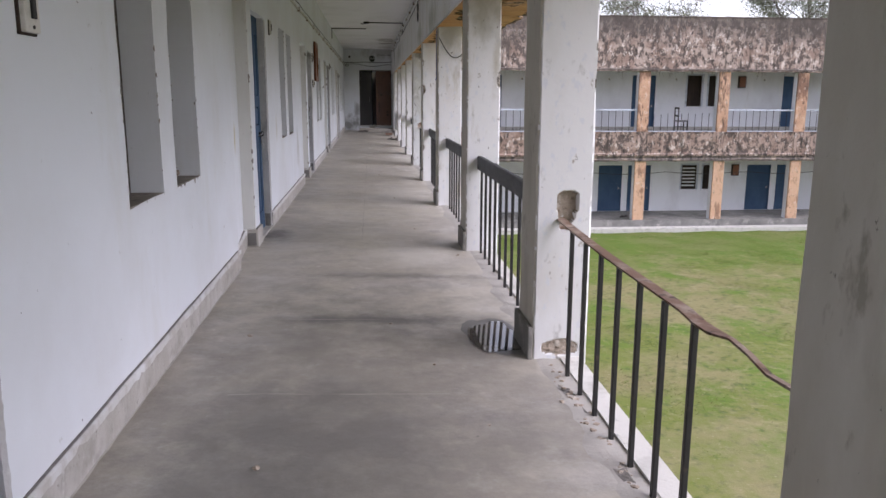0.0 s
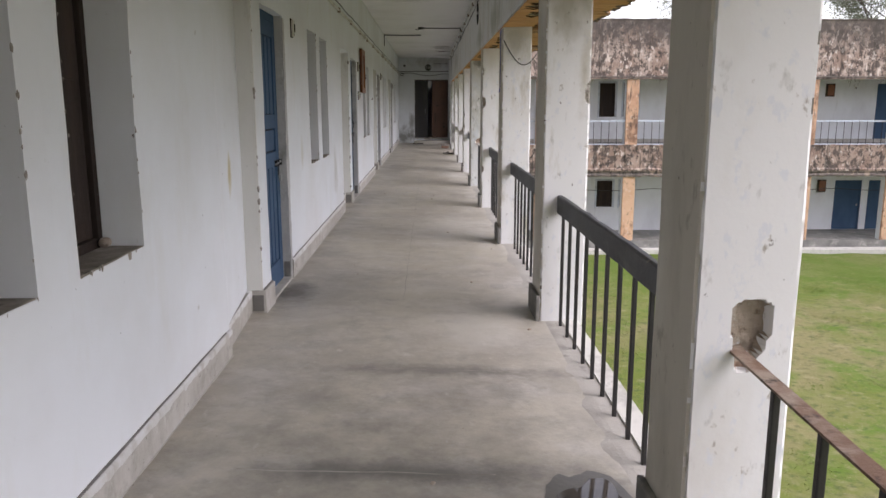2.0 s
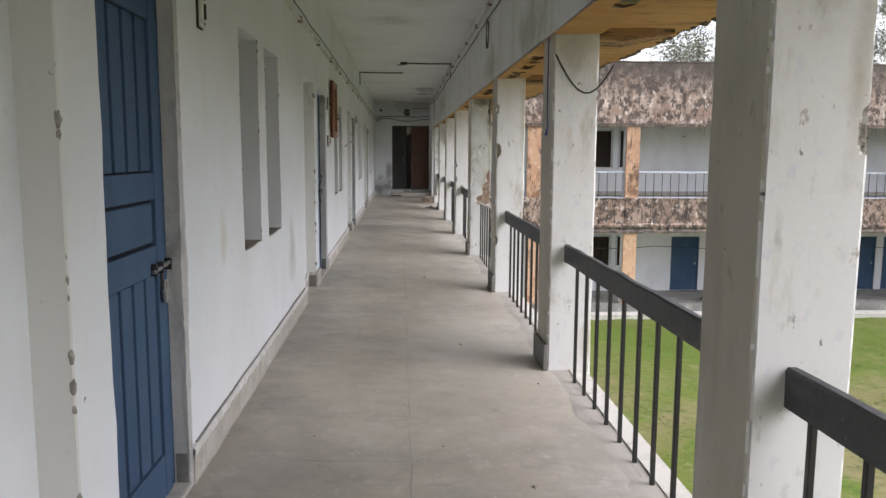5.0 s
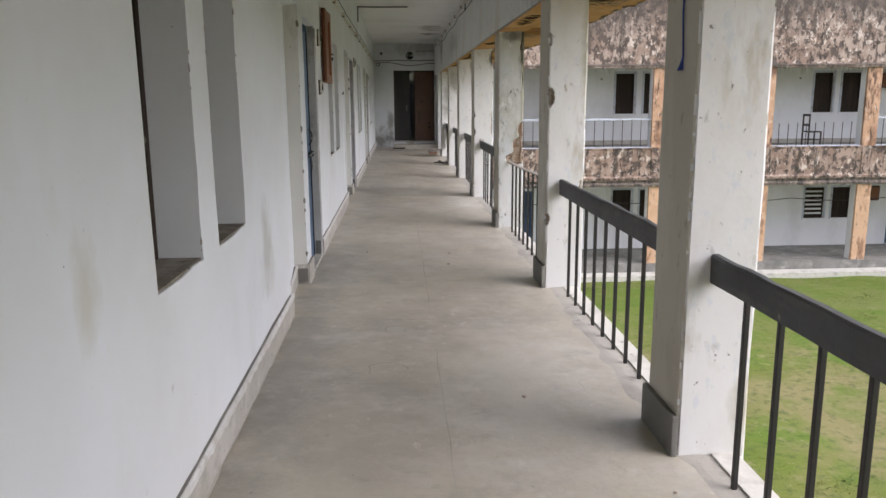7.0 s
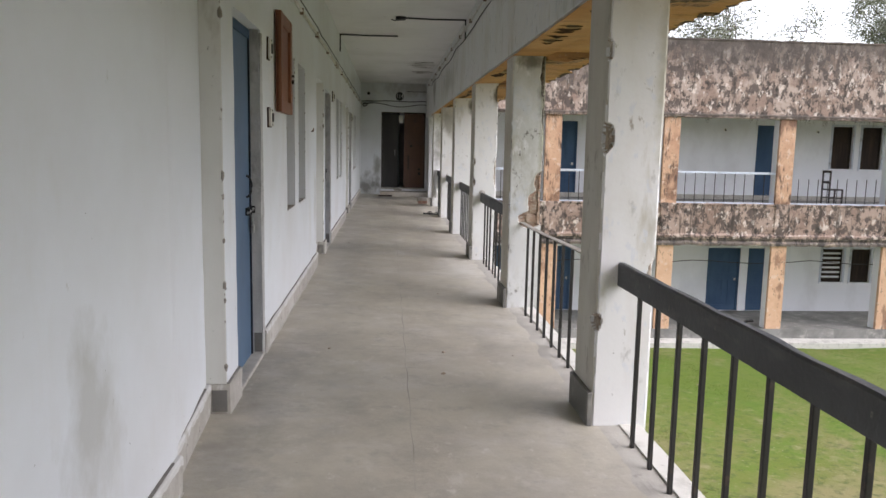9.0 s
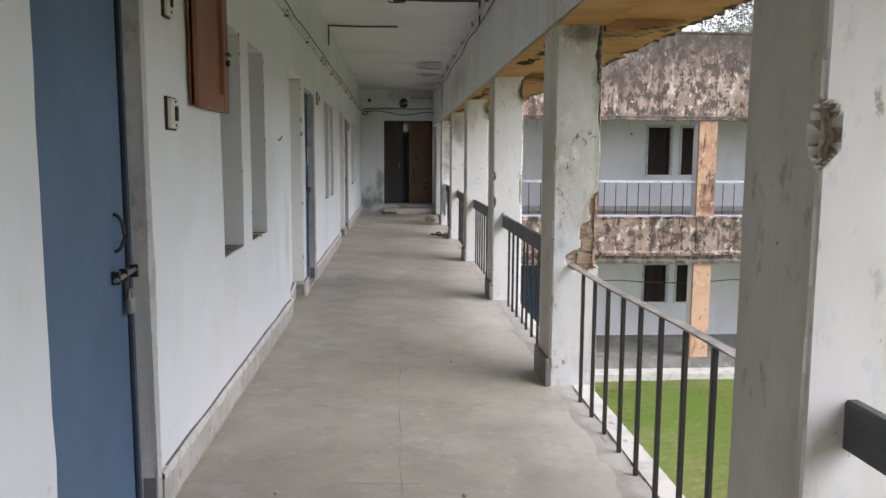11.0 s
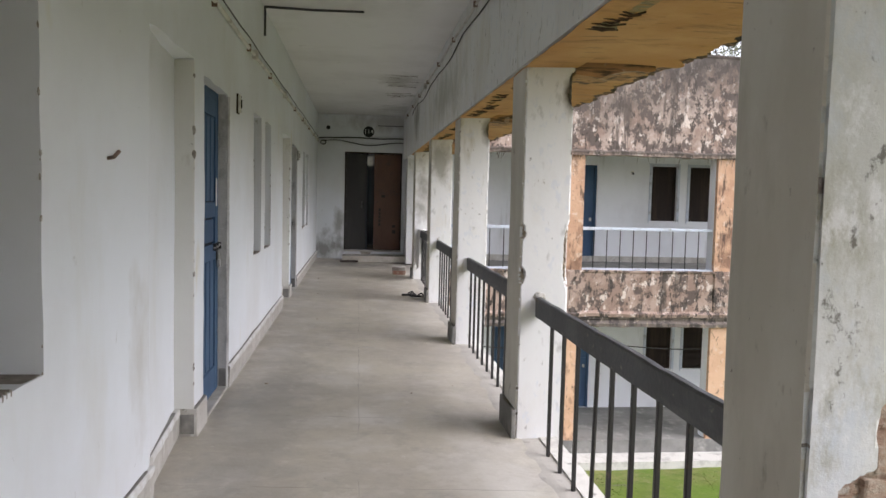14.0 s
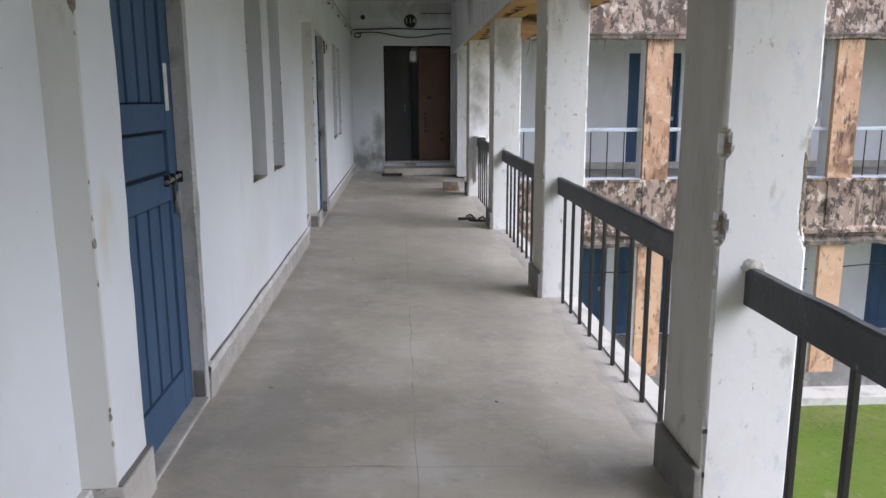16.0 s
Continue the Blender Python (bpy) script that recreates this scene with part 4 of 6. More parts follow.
# ---- windows of the rooms ----
def room_window(n, y0, y1):
    x = WALL_X - 0.17
    ob = empty("window_%d" % n, (x, y0, SILL), label="narrow recessed window with closed dark brown shutters", category="window", group="room windows", kind="structure")
    f = 0.045
    for name, a, b, c, e in (("jamb", y0, y0 + f, SILL, HEAD), ("jamb", y1 - f, y1, SILL, HEAD), ("head", y0 + f, y1 - f, HEAD - f, HEAD), ("bottom_rail", y0 + f, y1 - f, SILL, SILL + f)):
        part(name, box(x - 0.05, x, a + 0.001, b - 0.001, c + 0.001, e - 0.001, 0.003), M_WOOD, ob)
    mid = (y0 + y1) / 2
    for a, b in ((y0 + f, mid), (mid, y1 - f)):
        leaf = part("shutter", box(x - 0.045, x - 0.02, a + 0.003, b - 0.003, SILL + f + 0.002, HEAD - f - 0.002, 0.003), M_WOOD, ob)
        for c, e in ((SILL + 0.12, SILL + 0.60), (SILL + 0.68, HEAD - 0.12)):
            part("panel", box(x - 0.02, x - 0.010, a + 0.035, b - 0.035, c, e, 0.006), M_WOOD, leaf)
    part("sill", box(x + 0.001, WALL_X - 0.004, y0 + 0.002, y1 - 0.002, SILL - 0.03, SILL + 0.006, 0.004), M_SILL, ob, "bare dusty cement sill, its shade painted in too")
    edge_chips("chipped_edge", ob, n * 5 + 2, 22, lambda r: (r.choice((y0, y1)) + r.uniform(-0.004, 0.008), r.uniform(SILL, HEAD)))
    edge_chips("chipped_sill_edge", ob, n * 5 + 3, 5, lambda r: (r.uniform(y0, y1), SILL + r.uniform(-0.003, 0.004)))


for n, w in enumerate(WINDOWS):
    room_window(n + 1, *w)


# ---- pillars ----
def pillar(i, notches=()):
    """A worn plastered pillar. notches: (x, y, z, rx, ry, rz, depth, material), where the plaster has broken off."""
    y0, y1 = pillar_y(i), pillar_y(i) + DEEP
    ob = empty("pillar", (IN_X, y0, 0), label=PILLAR_LABELS.get(i, "whitewashed square pillar with chipped edges and grey stains"), category="pillar", group="verandah pillars")
    nx, ny, nz = (36, 30, 260) if i in (1, 2, 4, 5, 6, 7) else (10, 11, 170)
    z0, z1 = -0.07, BEAM
    bm = bmesh.new()
    cache = {}
    hurt = {}

    def along(k, n, lo, hi):
        """Even steps, with a narrow strip beside each corner."""
        return lo if k == 0 else hi if k == n else lo + 0.013 + (hi - lo - 0.026) * (k - 1) / (n - 2)

    def vert(a, b, c):
        key = (a, b, c)
        if key in cache:
            return cache[key]
        p = Vector((along(a, nx, IN_X, OUT_X), along(b, ny, y0, y1), z0 + (z1 - z0) * c / nz))
        edge = (a in (0, nx)) + (b in (0, ny))
        inward = Vector(((a == 0) - (a == nx), (b == 0) - (b == ny), 0))
        q = p * 3.0 + Vector((i * 11.3, 0, 0))
        d = 0.004 * noise.noise(q)
        if edge == 2:
            d += 0.006 + 0.012 * max(0, noise.noise(p * 7.0 + Vector((0, i * 5.1, 0)))) + 0.014 * max(0, noise.noise(p * 19.0 + Vector((i * 3.3, 0, 0))))
        best = M_CHIP if edge == 2 and d > 0.0165 + 0.003 * noise.noise(p * 40.0) else None
        for nn in notches:
            square = 4 if len(nn) > 8 else 2
            e = sum(abs((p[k] - nn[k]) / nn[3 + k]) ** square for k in range(3))
            e += (0.45 * noise.noise(p * 11.0) + 0.15 * noise.noise(p * 30.0)) * (1.2 if len(nn) > 8 else 1.0)
            if e < 1.0:
                d = max(d, nn[6] * min(1.0, (1.0 - e) * 7.0) + 0.012 * noise.noise(Vector((p.x * 30, p.y * 30, p.z * 45))))
                best = nn[7]
        v = bm.verts.new(p + inward * d)
        if best is not None:
            hurt[v] = best
        cache[key] = v
        return v

    for c in range(nz):
        for a in range(nx):
            bm.faces.new((vert(a, 0, c), vert(a + 1, 0, c), vert(a + 1, 0, c + 1), vert(a, 0, c + 1)))
            bm.faces.new((vert(a, ny, c), vert(a, ny, c + 1), vert(a + 1, ny, c + 1), vert(a + 1, ny, c)))
        for b in range(ny):
            bm.faces.new((vert(0, b, c), vert(0, b, c + 1), vert(0, b + 1, c + 1), vert(0, b + 1, c)))
            bm.faces.new((vert(nx, b, c), vert(nx, b + 1, c), vert(nx, b + 1, c + 1), vert(nx, b, c + 1)))
    for mat in (M_BRICK, M_MORTAR, M_MOULD, M_CHIP):
        faces = [f for f in bm.faces if sum(hurt.get(v) is mat for v in f.verts) >= (2 if mat is M_CHIP else 3)]
        if faces:
            sub = bmesh.new()
            seen = {}
            for f in faces:
                for v in f.verts:
                    if v not in seen:
                        seen[v] = sub.verts.new(v.co)
                sub.faces.new([seen[v] for v in f.verts])
            part("chipped_corner" if mat is M_CHIP else "exposed_patch", sub, mat, ob, "bare grey mortar along chipped corners" if mat is M_CHIP else "broken plaster showing rough masonry")
            bmesh.ops.delete(bm, geom=faces, context="FACES")
    # Corridor-side faces take the darker plaster that carries their shade.
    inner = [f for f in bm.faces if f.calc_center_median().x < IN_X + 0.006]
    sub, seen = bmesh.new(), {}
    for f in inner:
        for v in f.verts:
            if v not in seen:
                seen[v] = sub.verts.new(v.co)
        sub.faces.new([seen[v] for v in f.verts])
    part("inner_face", sub, M_GRIME_SHADE, ob, "grimy plaster facing the corridor, its shade painted in as brown-grey")
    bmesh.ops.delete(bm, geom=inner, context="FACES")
    part("shaft", bm, M_WORN if i == 5 else M_PILLAR, ob)
    if i == 5:
        for k, (xa, xb) in enumerate(((1.035, 1.150), (1.060, 1.150), (1.095, 1.148), (1.105, 1.146), (1.118, 1.144))):
            z = 0.790 + 0.085 * k
            br = box(xa, xb, y0 + 0.026 + 0.006 * (k % 2), y0 + 0.09, z, z + 0.072, 0.007)
            for v in br.verts:
                v.co += Vector((noise.noise(v.co * 40), noise.noise(v.co * 37 + Vector((3, 0, 0))), noise.noise(v.co * 33 + Vector((0, 5, 0))))) * 0.007
            part("brick", br, M_BRICK, ob)
    part("plinth", box(IN_X - 0.028, IN_X - 0.001, y0 - 0.012, y1 + 0.01, -0.06, 0.155, 0.006), M_PLINTH, ob, "dark cement plinth facing")
    return ob


PILLAR_LABELS = {
    1: "whitewashed square pillar with a broken socket at rail height",
    3: "whitewashed pillar with a blue cord hanging from it",
    4: "stained whitewashed pillar with a chipped corner baring mortar",
    5: "mildewed pillar with a large break baring brick",
}
for i in range(-1, 10):
    y = pillar_y(i)
    notches = []
    if i == 1:
        notches = [(1.040, y, 0.86, 0.060, 0.06, 0.062, 0.05, M_MORTAR, True), (1.034, y, 0.80, 0.046, 0.06, 0.065, 0.05, M_MORTAR), (1.022, y, 0.735, 0.028, 0.05, 0.04, 0.03, M_BRICK), (1.02, y, 0.03, 0.11, 0.03, 0.05, 0.010, M_MORTAR)]
    if i == 2:
        notches = [(OUT_X, y, 1.58, 0.035, 0.02, 0.08, 0.004, M_CHIP)]
    if i == 4:
        notches = [(IN_X, y, 1.55, 0.055, 0.055, 0.085, 0.03, M_MORTAR), (IN_X, y, 2.0, 0.03, 0.04, 0.06, 0.02, M_MORTAR), (IN_X, y, 0.55, 0.03, 0.1, 0.05, 0.02, M_MORTAR), (OUT_X, y, 0.8, 0.04, 0.05, 0.12, 0.03, M_MORTAR)]
    if i == 5:
        notches = [(OUT_X + 0.02, y, 0.95, 0.16, 0.30, 0.17, 0.035, M_BRICK), (OUT_X, y, 1.16, 0.08, 0.25, 0.12, 0.03, M_BRICK), (OUT_X - 0.10, y, 0.82, 0.13, 0.08, 0.085, 0.04, M_BRICK), (OUT_X, y, 2.15, 0.055, 0.05, 0.24, 0.03, M_MOULD), (OUT_X, y, 1.80, 0.030, 0.05, 0.30, 0.02, M_MOULD), (OUT_X, y, 1.36, 0.018, 0.05, 0.18, 0.015, M_CHIP)]
    if i == 6:
        notches = [(IN_X, y, 1.30, 0.03, 0.04, 0.05, 0.02, M_MORTAR), (IN_X, y, 1.02, 0.035, 0.04, 0.06, 0.025, M_MORTAR), (OUT_X, y, 1.15, 0.04, 0.05, 0.2, 0.025, M_MORTAR)]
    if i >= 6:
        notches.append((OUT_X, y + 0.05, 2.2, 0.05, 0.12, 0.11, 0.025, M_MOULD))
    pillar(i, notches)


# ---- railings of the verandah ----
def bar(parent, y, top, lean=0.0):
    part("bar", box(0.982, 1.003, y - 0.0115, y + 0.0115, -0.055, top, 0.004) if not lean else tube([(1.0, y, -0.055), (1.0 + lean, y, top)], 0.011, 6), M_METAL, parent)


def handrail_mesh(y0, y1):
    n = 26
    bm = bmesh.new()
    rings = []
    for k in range(n + 1):
        y = y0 + (y1 - y0) * k / n
        w = lambda s: 0.005 * noise.noise(Vector((y * 4.0, s * 3.3, 0)))
        top = 0.882 + w(1) + 0.004 * noise.noise(Vector((y * 17.0, 8.0, 0)))
        rings.append([bm.verts.new(p) for p in ((0.968 + w(2), y, 0.757), (0.966 + w(2), y, top - 0.010), (0.974, y, top), (0.999, y, top + w(3)), (1.007 + w(4), y, top - 0.014), (1.007, y, 0.760))])
    for a, b in zip(rings, rings[1:]):
        for i in range(6):
            bm.faces.new((a[i], a[(i + 1) % 6], b[(i + 1) % 6], b[i]))
    bm.faces.new(rings[0])
    bm.faces.new(rings[-1])
    bmesh.ops.recalc_face_normals(bm, faces=bm.faces)
    return bm


BARS = {0: (4.17, 0.252), 1: (7.43, 0.265), 2: (10.35, 0.268), 3: (13.44, 0.263), 4: (16.52, 0.277), 5: (19.61, 0.27), 6: (22.88, 0.267)}   # first bar of a bay, spacing


def railing(i):
    y0, y1 = pillar_y(i) + DEEP - 0.004, pillar_y(i + 1) + 0.012
    thin = i in (0, 4)
    lbl = "black bar railing with a bare rusty flat top strip" if thin else "black bar railing under a thick dark grey handrail"
    ob = empty("railing", (1.0, y0, 0), label=lbl, category="railing", group="verandah railings")
    if thin:
        bm = bmesh.new()
        rings = []
        n = 24
        for k in range(n + 1):
            f = k / n
            y = y0 + (y1 + 0.02 - y0) * f
            z = (0.765 - 0.05 * (1 - f) if i == 0 else 0.782 + 0.035 * (1 - f)) + 0.006 * math.sin(7 * f)
            if i == 0 and f < 0.30:
                z += 0.012 * math.sin(f * 40)
            w = 0.024 if f > 0.24 or i else 0.009
            rings.append([bm.verts.new(p) for p in ((1.0 - w, y, z - 0.004), (1.0 - w, y, z + 0.004), (1.0 + w, y, z + 0.004), (1.0 + w, y, z - 0.004))])
        for a, b in zip(rings, rings[1:]):
            for j in range(4):
                bm.faces.new((a[j], a[(j + 1) % 4], b[(j + 1) % 4], b[j]))
        bm.faces.new(rings[0])
        bm.faces.new(rings[-1])
        bmesh.ops.recalc_face_normals(bm, faces=bm.faces)
        part("top_strip", bm, M_STRIP if i else M_RUST, ob, "bare grey flat steel strip" if i else "rusty flat steel strip")
    else:
        rail = part("handrail", handrail_mesh(y0, y1), M_HANDRAIL, ob)
        if i == 5:
            lump = bmesh.new()
            bmesh.ops.create_icosphere(lump, subdivisions=4, radius=1.0)
            for v in lump.verts:
                w = 1 + 0.35 * noise.noise(v.co * 2.2 + Vector((i * 3.0, 0, 0))) + 0.2 * noise.noise(v.co * 6 + Vector((0, i, 0)))
                v.co = Vector((0.99 + 0.042 * v.co.x * w, y1 - 0.006 + 0.022 * v.co.y * w, 0.888 + 0.030 * v.co.z * w))
            part("mortar_lump", lump, M_BASE, rail, "rough mortar where the rail enters the pillar", True)
    
    first, gap = BARS.get(i, (y1 - 0.31, 0.267))
    y = first
    while y > y0 + 0.04:
        if not (i == 0 and y < 2.55):
            bar(ob, y, 0.78 if not thin else 0.755 - 0.05 * (y1 - y) / (y1 - y0) if i == 0 else 0.776 + 0.035 * (y1 - y) / (y1 - y0), 0.012 if i == 5 and abs(y - y1 + 1.12) < 0.2 else 0.0)
        y -= gap


for i in range(-1, 9):
    railing(i)


# ---- courtyard and the wing across its end ----
ground = part("ground", sheet(-400, 400, -400, 400, GROUND - 0.03, 8, 8), M_EARTH)
tagged(ground, "bare and grassy ground reaching to the horizon", "ground", kind="structure")
lawn = part("lawn", sheet(1.9, 46, -14, FRONT_Y - 0.57, GROUND, 110, 110, 0.05), M_GRASS)
tagged(lawn, "patchy green and straw-coloured courtyard lawn", "lawn", kind="structure")


def grass_blades(n):
    rng = np.random.default_rng(5)
    x = rng.uniform(2.2, 20, n)
    y = rng.uniform(3, FRONT_Y - 0.6, n)
    keep = np.array([noise.noise(Vector((a * 0.55, b * 0.55, 1.0))) > -0.12 for a, b in zip(x, y)])
    x, y = x[keep], y[keep]
    n = len(x)
    a = rng.uniform(0, 2 * np.pi, n)
    h = rng.uniform(0.0, 0.018, n)
    w = rng.uniform(0.006, 0.014, n)
    lean = rng.uniform(-0.11, 0.11, (n, 2))
    z = np.full(n, GROUND - 0.02)
    v = np.empty((n, 3, 3))
    v[:, 0] = np.stack([x - w * np.cos(a), y - w * np.sin(a), z], 1)
    v[:, 1] = np.stack([x + w * np.cos(a), y + w * np.sin(a), z], 1)
    v[:, 2] = np.stack([x + lean[:, 0], y + lean[:, 1], z + h + 0.03], 1)
    me = bpy.data.meshes.new("grass")
    me.from_pydata(v.reshape(-1, 3).tolist(), [], np.arange(n * 3).reshape(n, 3).tolist())
    me.materials.append(M_BLADE)
    return me


grass = part("grass", grass_blades(90000), M_BLADE)
tagged(grass, "short patchy grass blades on the courtyard lawn", "grass", kind="stuff")

WING_X0, WING_X1, STEP = 1.26, 28.6, 3.335
wing = empty("wing_building", (4.2, FRONT_Y, GROUND), label="two-storey white building with weathered brown bands and orange pillars", category="building")
UP = 0.03
w_open = []
up_doors = [(4.45, 5.53), (11.25, 12.3), (18.1, 19.2), (24.9, 26.0)]
up_wins = [(6.90, 7.53), (7.86, 8.45), (13.72, 14.38), (14.69, 15.36), (20.5, 21.15), (21.5, 22.15)]
lo_doors = [(3.05, 4.15), (4.4, 5.5), (9.93, 11.0), (11.26, 12.3), (16.75, 17.88), (18.15, 19.1), (23.5, 24.6), (24.9, 26.0)]
lo_wins = [(6.92, 7.57), (7.87, 8.46), (13.72, 14.42), (14.70, 15.35), (20.5, 21.15), (21.5, 22.15)]
w_open += [(a, b, UP, 2.36) for a, b in up_doors] + [(a, b, 1.05, 2.37) for a, b in up_wins]
w_open += [(a, b, LOW, -1.52) for a, b in lo_doors] + [(a, b, -2.6, -1.52) for a, b in lo_wins]
part("wall", pierced("y", END_Y, END_Y + 0.28, WING_X0 + 0.05, WING_X1, GROUND - 0.2, 2.75, w_open, 0.5, 0.01), M_WWALL, wing)
part("back_wall", box(WING_X0 + 0.05, WING_X1, END_Y + 0.9, END_Y + 1.1, GROUND - 0.2, 2.75), M_WWALL, wing)
part("upper_floor", box(WING_X0, WING_X1, FRONT_Y + 0.3, END_Y - 0.001, -0.95, UP), M_WFLOOR, wing)
part("lower_ceiling", box(WING_X0, WING_X1, FRONT_Y + 0.3, END_Y - 0.001, -1.02, -0.955), M_CEIL, wing)
part("upper_ceiling", box(WING_X0, WING_X1, FRONT_Y + 0.3, END_Y - 0.001, 2.62, 2.70), M_CEIL, wing)
part("roof", box(WING_X0 + 0.2, WING_X1, FRONT_Y + 0.3, END_Y + 4, 2.76, 3.2), M_BAND_TOP, wing)
part("lower_floor", box(WING_X0 - 0.5, WING_X1, FRONT_Y - 0.04, END_Y - 0.001, GROUND - 0.3, LOW), M_WFLOOR, wing)
part("plinth_step", box(WING_X0 - 0.5, WING_X1, FRONT_Y - 0.60, FRONT_Y - 0.042, GROUND - 0.3, LOW - 0.27), M_LEDGE, wing, "pale cement apron beside the lawn")
part("dado", box(WING_X0 + 0.06, WING_X1, END_Y - 0.012, END_Y - 0.002, UP + 0.002, UP + 0.14), M_BASE, wing)


def facade_band(z0, z1, mat, seed, name="band"):
    """A rendered band with a ragged lower lip and an uneven face."""
    bm = bmesh.new()
    n = 300
    rings = []
    for k in range(n + 1):
        x = WING_X0 + 0.02 + (WING_X1 - WING_X0) * k / n
        w = lambda s, f=2.0: noise.noise(Vector((x * f, s * 4.1 + seed, 0)))
        lip = z0 + 0.03 * w(1) + 0.02 * w(2, 7)
        prof = [(FRONT_Y + 0.30, lip), (FRONT_Y - 0.05, lip), (FRONT_Y - 0.06 + 0.012 * w(3), lip + 0.07), (FRONT_Y + 0.012 * w(4), lip + 0.12), (FRONT_Y + 0.015 * w(5), (z0 + z1) / 2), (FRONT_Y + 0.012 * w(6), z1 - 0.06), (FRONT_Y - 0.02, z1 - 0.04 + 0.01 * w(7)), (FRONT_Y - 0.02, z1 + 0.02 * w(8, 3)), (FRONT_Y + 0.30, z1)]
        rings.append([bm.verts.new((x, y, z)) for y, z in prof])
    for a, b in zip(rings, rings[1:]):
        for j in range(len(a)):
            bm.faces.new((a[j], a[(j + 1) % len(a)], b[(j + 1) % len(a)], b[j]))
    bmesh.ops.recalc_face_normals(bm, faces=bm.faces)
    part(name, bm, mat, wing)


facade_band(-0.92, 0.06, M_BAND, 1)
facade_band(-1.13, -0.925, M_BAND_TOP, 7, "drip_ledge")
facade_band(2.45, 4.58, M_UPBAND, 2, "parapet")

w_pillars = [4.02 + STEP * k for k in range(8)]
for px in w_pillars:
    for z0, z1 in ((LOW + 0.002, -1.14), (0.062, 2.44)):
        p = part("pillar", pierced("y", FRONT_Y + 0.005, FRONT_Y + 0.36, px, px + 0.45, z0, z1, [], 0.12, 0.02), M_WPILLAR if z0 > 0 else M_WPILLAR_CLEAN, wing, "orange washed pillar with brown stains")
        part("inner_face", box(px - 0.012, px - 0.003, FRONT_Y + 0.10, FRONT_Y + 0.36, z0, z1), M_WWALL, p)
    part("band_pilaster", pierced("y", FRONT_Y - 0.03, FRONT_Y + 0.05, px + 0.02, px + 0.44, -0.90, 0.03, [], 0.12, 0.025), M_BAND, wing)


def wing_window(x0, x1, z0, z1, louvred):
    w = part("window", box(x0 + 0.05, x1 - 0.05, END_Y + 0.10, END_Y + 0.13, z0 + 0.05, z1 - 0.05), M_WOOD, wing, "dark brown closed window shutters")
    for a, b, c, d in ((x0, x0 + 0.05, z0, z1), (x1 - 0.05, x1, z0, z1), (x0 + 0.05, x1 - 0.05, z0, z0 + 0.05), (x0 + 0.05, x1 - 0.05, z1 - 0.05, z1)):
        part("frame", box(a, b, END_Y + 0.06, END_Y + 0.13, c, d), M_WOOD, w)
    for a, b, c, d in ((x0 - 0.07, x0 - 0.002, z0 - 0.05, z1 + 0.07), (x1 + 0.002, x1 + 0.07, z0 - 0.05, z1 + 0.07), (x0, x1, z1 + 0.002, z1 + 0.07)):
        part("surround", box(a, b, END_Y - 0.022, END_Y - 0.002, c, d, 0.004), M_WRAIL, w)
    n = 6
    for k in range(n):
        z = z0 + 0.09 + (z1 - z0 - 0.16) * (k + 0.5) / n
        part("slat" if louvred else "panel", box(x0 + 0.07, x1 - 0.07, END_Y + 0.03 if louvred else END_Y + 0.085, END_Y + 0.099, z - 0.028 if louvred else z - 0.09, z + 0.028 if louvred else z + 0.09), M_WWALL if louvred else M_WOOD, w)
    part("sill", box(x0 - 0.05, x1 + 0.05, END_Y - 0.035, END_Y + 0.02, z0 - 0.05, z0 - 0.003), M_WWALL, w)


def wing_door(x0, x1, z0, z1):
    d = part("door", box(x0 + 0.05, x1 - 0.05, END_Y + 0.08, END_Y + 0.11, z0 + 0.01, z1 - 0.05), M_BLUE, wing, "closed blue panelled wooden door")
    for a, b, c, e in ((x0 + 0.002, x0 + 0.05, z0, z1 - 0.002), (x1 - 0.05, x1 - 0.002, z0, z1 - 0.002), (x0 + 0.05, x1 - 0.05, z1 - 0.05, z1 - 0.002)):
        part("frame", box(a, b, END_Y + 0.03, END_Y + 0.11, c, e), M_BLUE, d)
    n = 4
    wide = (x1 - x0 - 0.3) / n
    for k in range(n):
        a = x0 + 0.15 + wide * k
        for c, e in ((z0 + 0.2, z0 + 1.0), (z0 + 1.25, z1 - 0.16)):
            part("plank", box(a + 0.012, a + wide - 0.012, END_Y + 0.068, END_Y + 0.079, c, e), M_BLUE, d)
    for c, e in ((z0 + 0.01, z0 + 0.18), (z0 + 1.03, z0 + 1.22), (z1 - 0.14, z1 - 0.05)):
        part("rail", box(x0 + 0.06, x1 - 0.06, END_Y + 0.062, END_Y + 0.079, c, e), M_BLUE, d)
    part("padlock", box(x1 - 0.16, x1 - 0.10, END_Y + 0.035, END_Y + 0.061, z0 + 0.98, z0 + 1.06, 0.008), M_STEEL, d)


for k, (a, b) in enumerate(up_wins):
    wing_window(a, b, 1.05, 2.37, False)
for k, (a, b) in enumerate(lo_wins):
    wing_window(a, b, -2.6, -1.52, k == 2)
for a, b in up_doors:
    wing_door(a, b, UP + 0.002, 2.36)
for a, b in lo_doors:
    wing_door(a, b, LOW + 0.002, -1.52)

